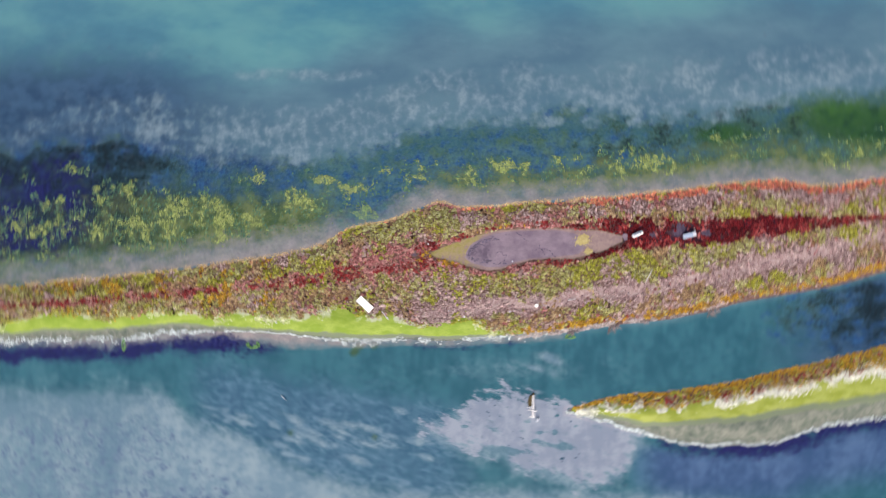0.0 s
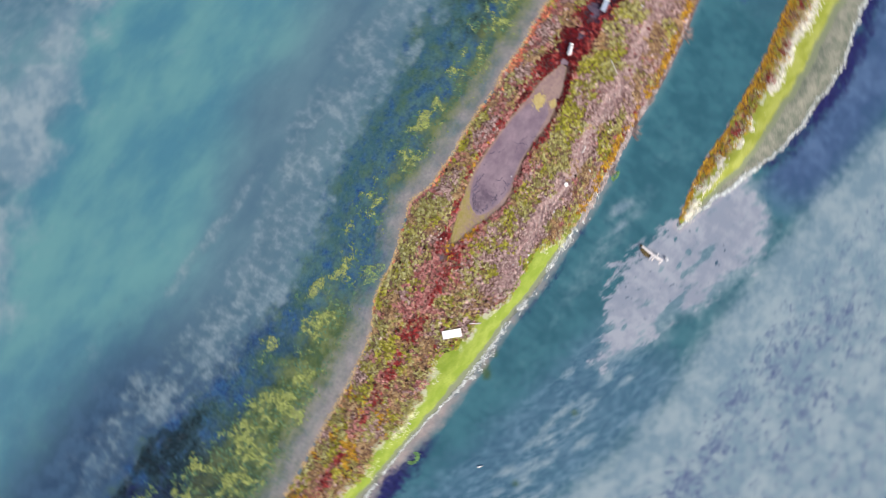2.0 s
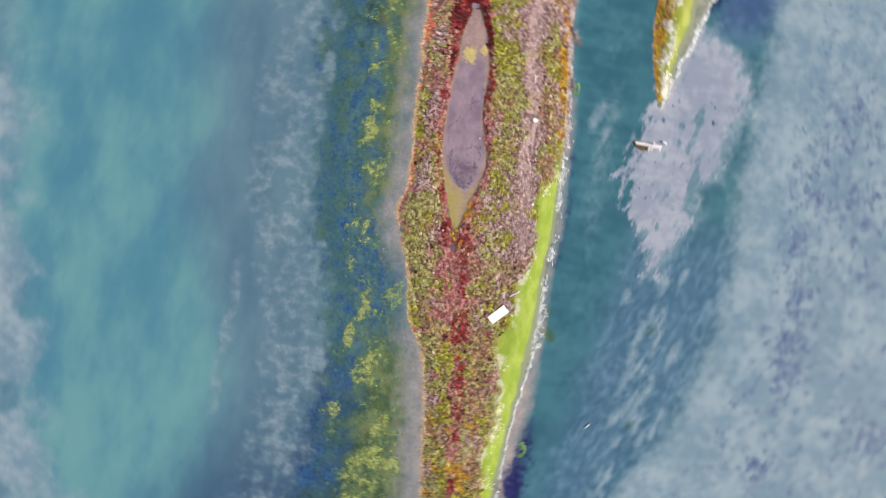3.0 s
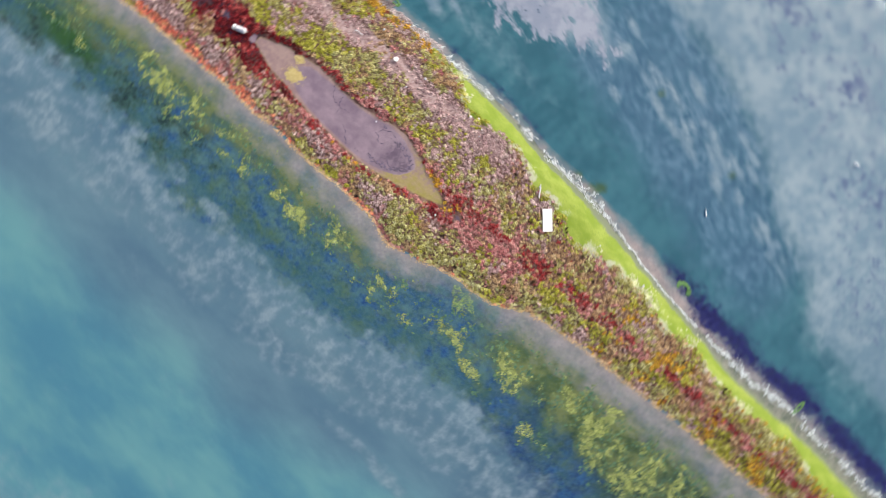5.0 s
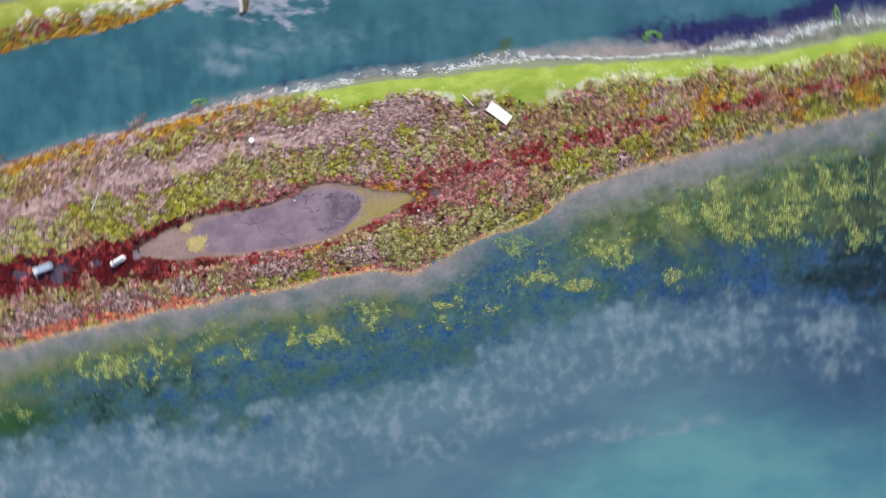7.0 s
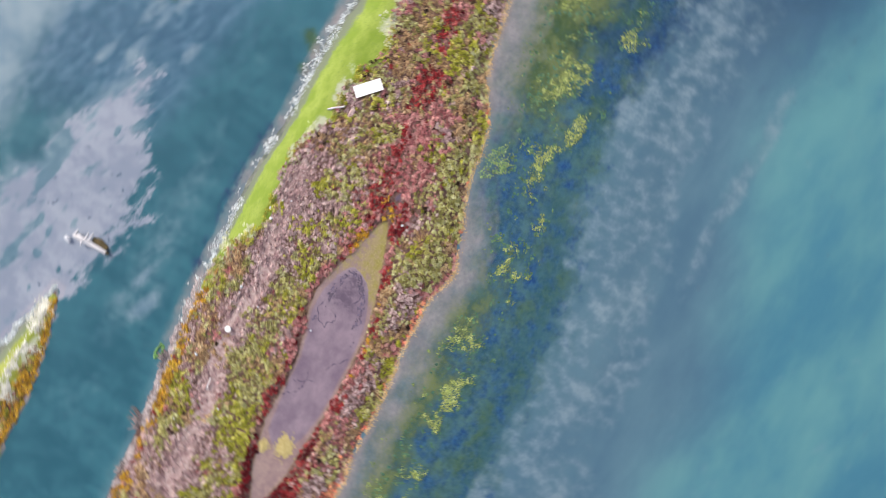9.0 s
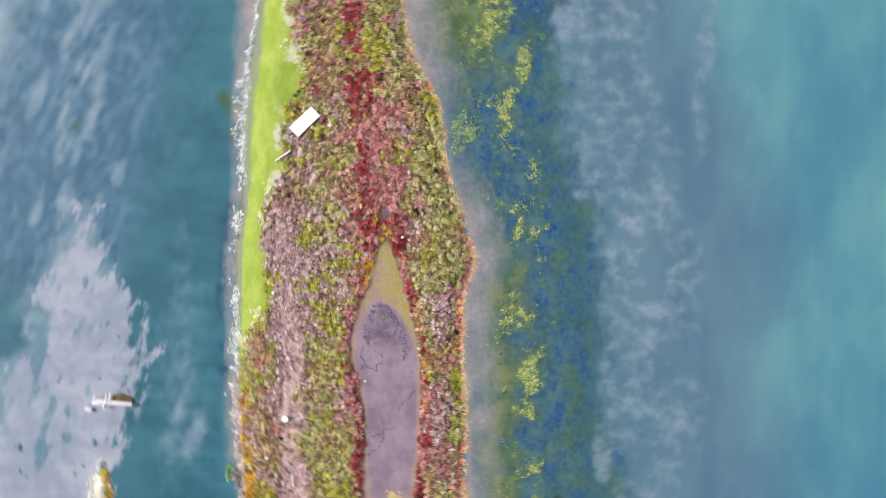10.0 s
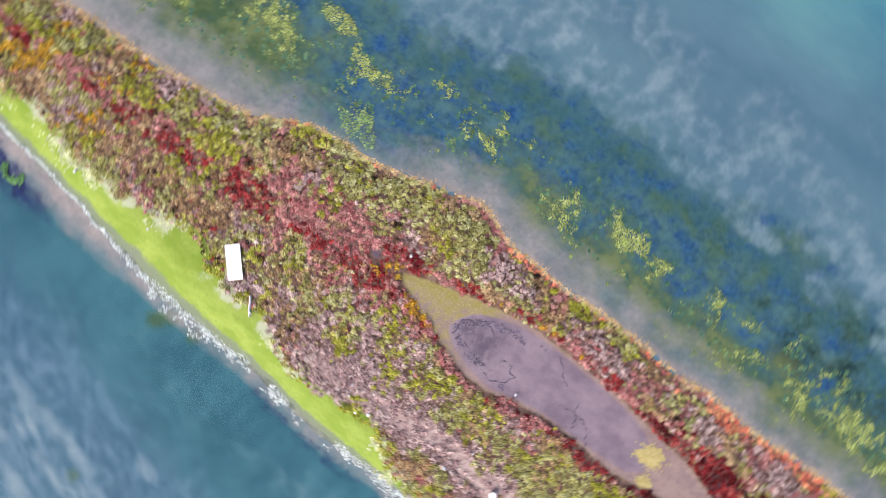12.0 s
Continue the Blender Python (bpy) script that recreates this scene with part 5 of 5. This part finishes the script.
def tank():
    """A white water heater on its side."""
    x, y = 27.5, 2.2
    ob = thing("dumped_water_heater", x, y, ground_z(x, y) + 0.03, 24, "dumped white cylindrical water heater lying in red plants", "water heater")
    bm = bmesh.new()
    prof = [(-0.78, 0.12), (-0.74, 0.22), (-0.6, 0.28), (0.35, 0.28), (0.42, 0.26)]
    limb(bm, [(a, 0, 0.28) for a, _ in prof], [r for _, r in prof], 18, 2)
    part("tank", bm, M_PLASTIC, ob)
    # solid core; the shade inside the gap is put into its dark colour
    bm = bmesh.new()
    limb(bm, [(0.42, 0, 0.28), (0.5, 0, 0.28), (0.52, 0, 0.28)], [0.2, 0.2, 0.18], 16, 3)
    part("gap_core", bm, M_HOLE_SHADE, ob, "solid dark core coloured as the shaded gap between tank and cover")
    bm = bmesh.new()
    limb(bm, [(0.5, 0, 0.28), (0.58, 0, 0.28), (0.72, 0, 0.28), (0.78, 0, 0.28)], [0.24, 0.27, 0.25, 0.15], 18, 5)
    part("cover", bm, M_BOARD, ob)
    bm = bmesh.new()
    limb(bm, [(-0.78, 0.05, 0.3), (-0.88, 0.07, 0.33), (-0.95, 0.08, 0.34)], [0.035] * 3, 8, 6)
    part("pipe", bm, M_DRIFT, ob)


tank()


def pole(x, y, turn, length, radius, label, mat=M_DRIFT):
    z = ground_z(x, y) + 0.16
    ob = thing("driftwood_pole", x, y, z, turn, label, "driftwood", "loose poles on the island")
    bm = bmesh.new()
    limb(bm, [(-length / 2, 0, 0), (-length / 5, 0.03, 0.03), (length / 5, -0.02, 0.02), (length / 2, 0.02, -0.02)], [radius, radius * 1.1, radius, radius * 0.7], 8, int(length * 10))
    part("shaft", bm, mat, ob)
    bm = bmesh.new()
    limb(bm, [(length / 5, 0, 0.03), (length / 5 + 0.12, 0.09, 0.08), (length / 5 + 0.2, 0.2, 0.1)], [radius * 0.7, radius * 0.6, radius * 0.4], 6, 9)
    part("stub", bm, mat, ob)


pole(-7.95, -9.25, -52, 1.5, 0.075, "bleached white pole beside the lime mat")
pole(29.2, -3.6, 62, 2.0, 0.06, "thin pale pole lying among the plants")
pole(18.3, -7.0, 10, 1.1, 0.06, "short pale driftwood stick on dry soil")


def litter():
    r = random.Random(4)
    spots = ((1.3, -9.3), (1.0, -8.6), (2.4, -9.9), (9.6, -8.7), (10.4, -6.6), (19.8, -5.2), (22.4, -8.1), (16.6, -9.2), (37.6, -1.9), (9.95, -1.6), (-1.9, 0.8), (3.2, -9.4), (10.1, -8.6), (-23.3, -10.3), (-16.8, -9.9))
    for n, (x, y) in enumerate(spots):
        ob = thing("plastic_scrap", x, y, ground_z(x, y) + 0.16, r.uniform(0, 360), "small crumpled white plastic scrap on the plants", "litter", "litter on the island")
        bm = bmesh.new()
        bmesh.ops.create_icosphere(bm, subdivisions=2, radius=1.0)
        a = r.uniform(0.06, 0.13)
        for v in bm.verts:
            q = 1 + 0.5 * noise.noise(v.co * 1.9 + Vector((n * 3.1, 0, 0)))
            v.co = Vector((v.co.x * 1.3, v.co.y, v.co.z * 0.55)) * q * a
        part("crumpled_film", bm, M_PLASTIC, ob)


litter()


def reed_heap(x, y, turn, length, label):
    """Dead stems jutting from the shore over the water."""
    r = random.Random(int(x * 7))
    ob = thing("reed_heap", x, y, 0.0, turn, label, "dead reeds", "dead reeds on the shore")
    for k in range(26):
        px, a = r.uniform(-0.7, 0.7), math.radians(-90 + r.uniform(-38, 38))
        l, z = length * r.uniform(0.4, 1.0) * (1 - 0.5 * abs(px)), r.uniform(0.02, 0.14)
        bm = bmesh.new()
        limb(bm, [(px, 0.3, z), (px + l * 0.5 * math.cos(a), 0.3 + l * 0.5 * math.sin(a), z + 0.06), (px + l * math.cos(a), 0.3 + l * math.sin(a), z * 0.4)], [0.05, 0.045, 0.02], 4, k)
        part("stem", bm, M_REED, ob)


reed_heap(24.4, -10.9, 12, 1.9, "grey dead reed heap jutting into the channel")
reed_heap(38.4, -8.6, 18, 1.7, "grey dead reed heap at the island's shore")
reed_heap(18.6, -11.7, 5, 1.1, "small grey reed heap at the orange fringe")
reed_heap(28.8, -10.1, 10, 1.0, "low tuft of dead reeds at the shore")
reed_heap(33.6, -9.3, 14, 0.9, "low tuft of dead reeds beside deep water")


def weed_clump(x, y, rx, ry, start, sweep, label):
    """A curled band of bright weed at the surface."""
    ob = thing("algae_clump", x, y, 0.0, 0, label, "algae clump", "algae clumps off the shore")
    k = np.random.RandomState(int(abs(x) * 10))
    bm = bmesh.new()
    for n in range(170):
        a, q = math.radians(start + sweep * k.uniform(0, 1)), k.normal(1.0, 0.16)
        px, py, s = rx * q * math.cos(a), ry * q * math.sin(a), k.uniform(0.05, 0.12)
        ring = [bm.verts.new((px + s * k.uniform(0.6, 1.1) * math.cos(t), py + s * k.uniform(0.6, 1.1) * math.sin(t), k.uniform(0.005, 0.03))) for t in np.arange(6) * math.tau / 6]
        top = bm.verts.new((px, py, k.uniform(0.04, 0.09)))
        for i in range(6):
            bm.faces.new((ring[i], ring[(i + 1) % 6], top))
    tagged(part("weed", bm, M_GREENCLUMP, ob), kind="stuff")


weed_clump(-26.7, -13.4, 0.75, 0.5, 150, 250, "curled bright green algae clump in dark shallows")
weed_clump(-45.0, -13.5, 0.2, 0.7, 0, 360, "narrow bright green algae clump in dark shallows")
weed_clump(18.2, -12.3, 0.6, 0.25, 0, 360, "low green algae tuft off the orange fringe")


def pond_scum(x, y, rx, ry):
    ob = thing("yellow_scum", x, y, 0.36, 12, "yellow algae scum patch on the pond mud", "algae patch", "yellow scum on the pond")
    bm = bmesh.new()
    rings = []
    for q in (0.35, 0.7, 1.0):
        ring = []
        for k in range(56):
            a = k * math.tau / 56
            w = q * (1 + 0.6 * noise.noise(Vector((math.cos(a) * 1.6 + x, math.sin(a) * 1.6 + y, 0))) + 0.22 * noise.noise(Vector((math.cos(a) * 5 + x, math.sin(a) * 5 + y, 0))) + 0.3 * q * noise.noise(Vector((math.cos(a) * 14 + x, math.sin(a) * 14 + y, 0))))
            ring.append(bm.verts.new((rx * w * math.cos(a), ry * w * math.sin(a), 0.05 * (1.02 - q) + 0.012 * noise.noise(Vector((a * 3, q * 5, x))) + 0.01)))
        rings.append(ring)
    mid = bm.verts.new((0, 0, 0.05))
    for k in range(56):
        n = (k + 1) % 56
        bm.faces.new((mid, rings[0][k], rings[0][n]))
        for a, b in zip(rings, rings[1:]):
            bm.faces.new((a[k], b[k], b[n], a[n]))
    part("scum", bm, M_SCUM, ob)
    r = np.random.RandomState(int(10 * x))
    bm = bmesh.new()
    for k in range(110):
        a, q, w = r.uniform(0, math.tau), r.normal(1.0, 0.25), r.uniform(0.03, 0.1)
        at = (rx * q * math.cos(a), ry * q * math.sin(a), 0.012)
        rim = [bm.verts.new((at[0] + w * u * math.cos(k2 * math.tau / 6), at[1] + w * u * math.sin(k2 * math.tau / 6), at[2])) for k2, u in enumerate(r.uniform(0.5, 1.2, 6))]
        tip = bm.verts.new((at[0], at[1], at[2] + 0.015))
        for k2 in range(6):
            bm.faces.new((tip, rim[k2], rim[(k2 + 1) % 6]))
    tagged(part("scum_scraps", bm, M_SCUM, ob), kind="stuff")


M_SCUM = speckled("yellow_pond_scum", rgb(176, 158, 100), rgb(204, 186, 130), 3.0, 0.75)
pond_scum(19.9, 1.4, 0.95, 0.75)
pond_scum(20.7, -0.25, 0.5, 0.35)


# Invented float shape; on the channel it takes the place of a white bird.
def floating_shape(x, y, turn, label):
    ob = thing("white_floating_shape", x, y, 0.0, turn, label, "float", "white floats")
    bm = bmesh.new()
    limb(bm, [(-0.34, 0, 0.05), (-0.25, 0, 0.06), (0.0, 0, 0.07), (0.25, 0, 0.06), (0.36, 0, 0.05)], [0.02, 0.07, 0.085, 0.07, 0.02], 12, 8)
    part("spindle", bm, M_BOARD, ob)
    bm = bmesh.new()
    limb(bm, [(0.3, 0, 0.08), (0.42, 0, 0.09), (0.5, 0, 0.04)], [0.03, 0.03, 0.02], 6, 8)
    part("end_stub", bm, M_DRIFT, ob)


floating_shape(-22.4, -20.9, -40, "made-up white float standing in for a bird swimming on the channel")
floating_shape(-30.0, -36.7, 20, "small white floating shape over the pale silt flat")
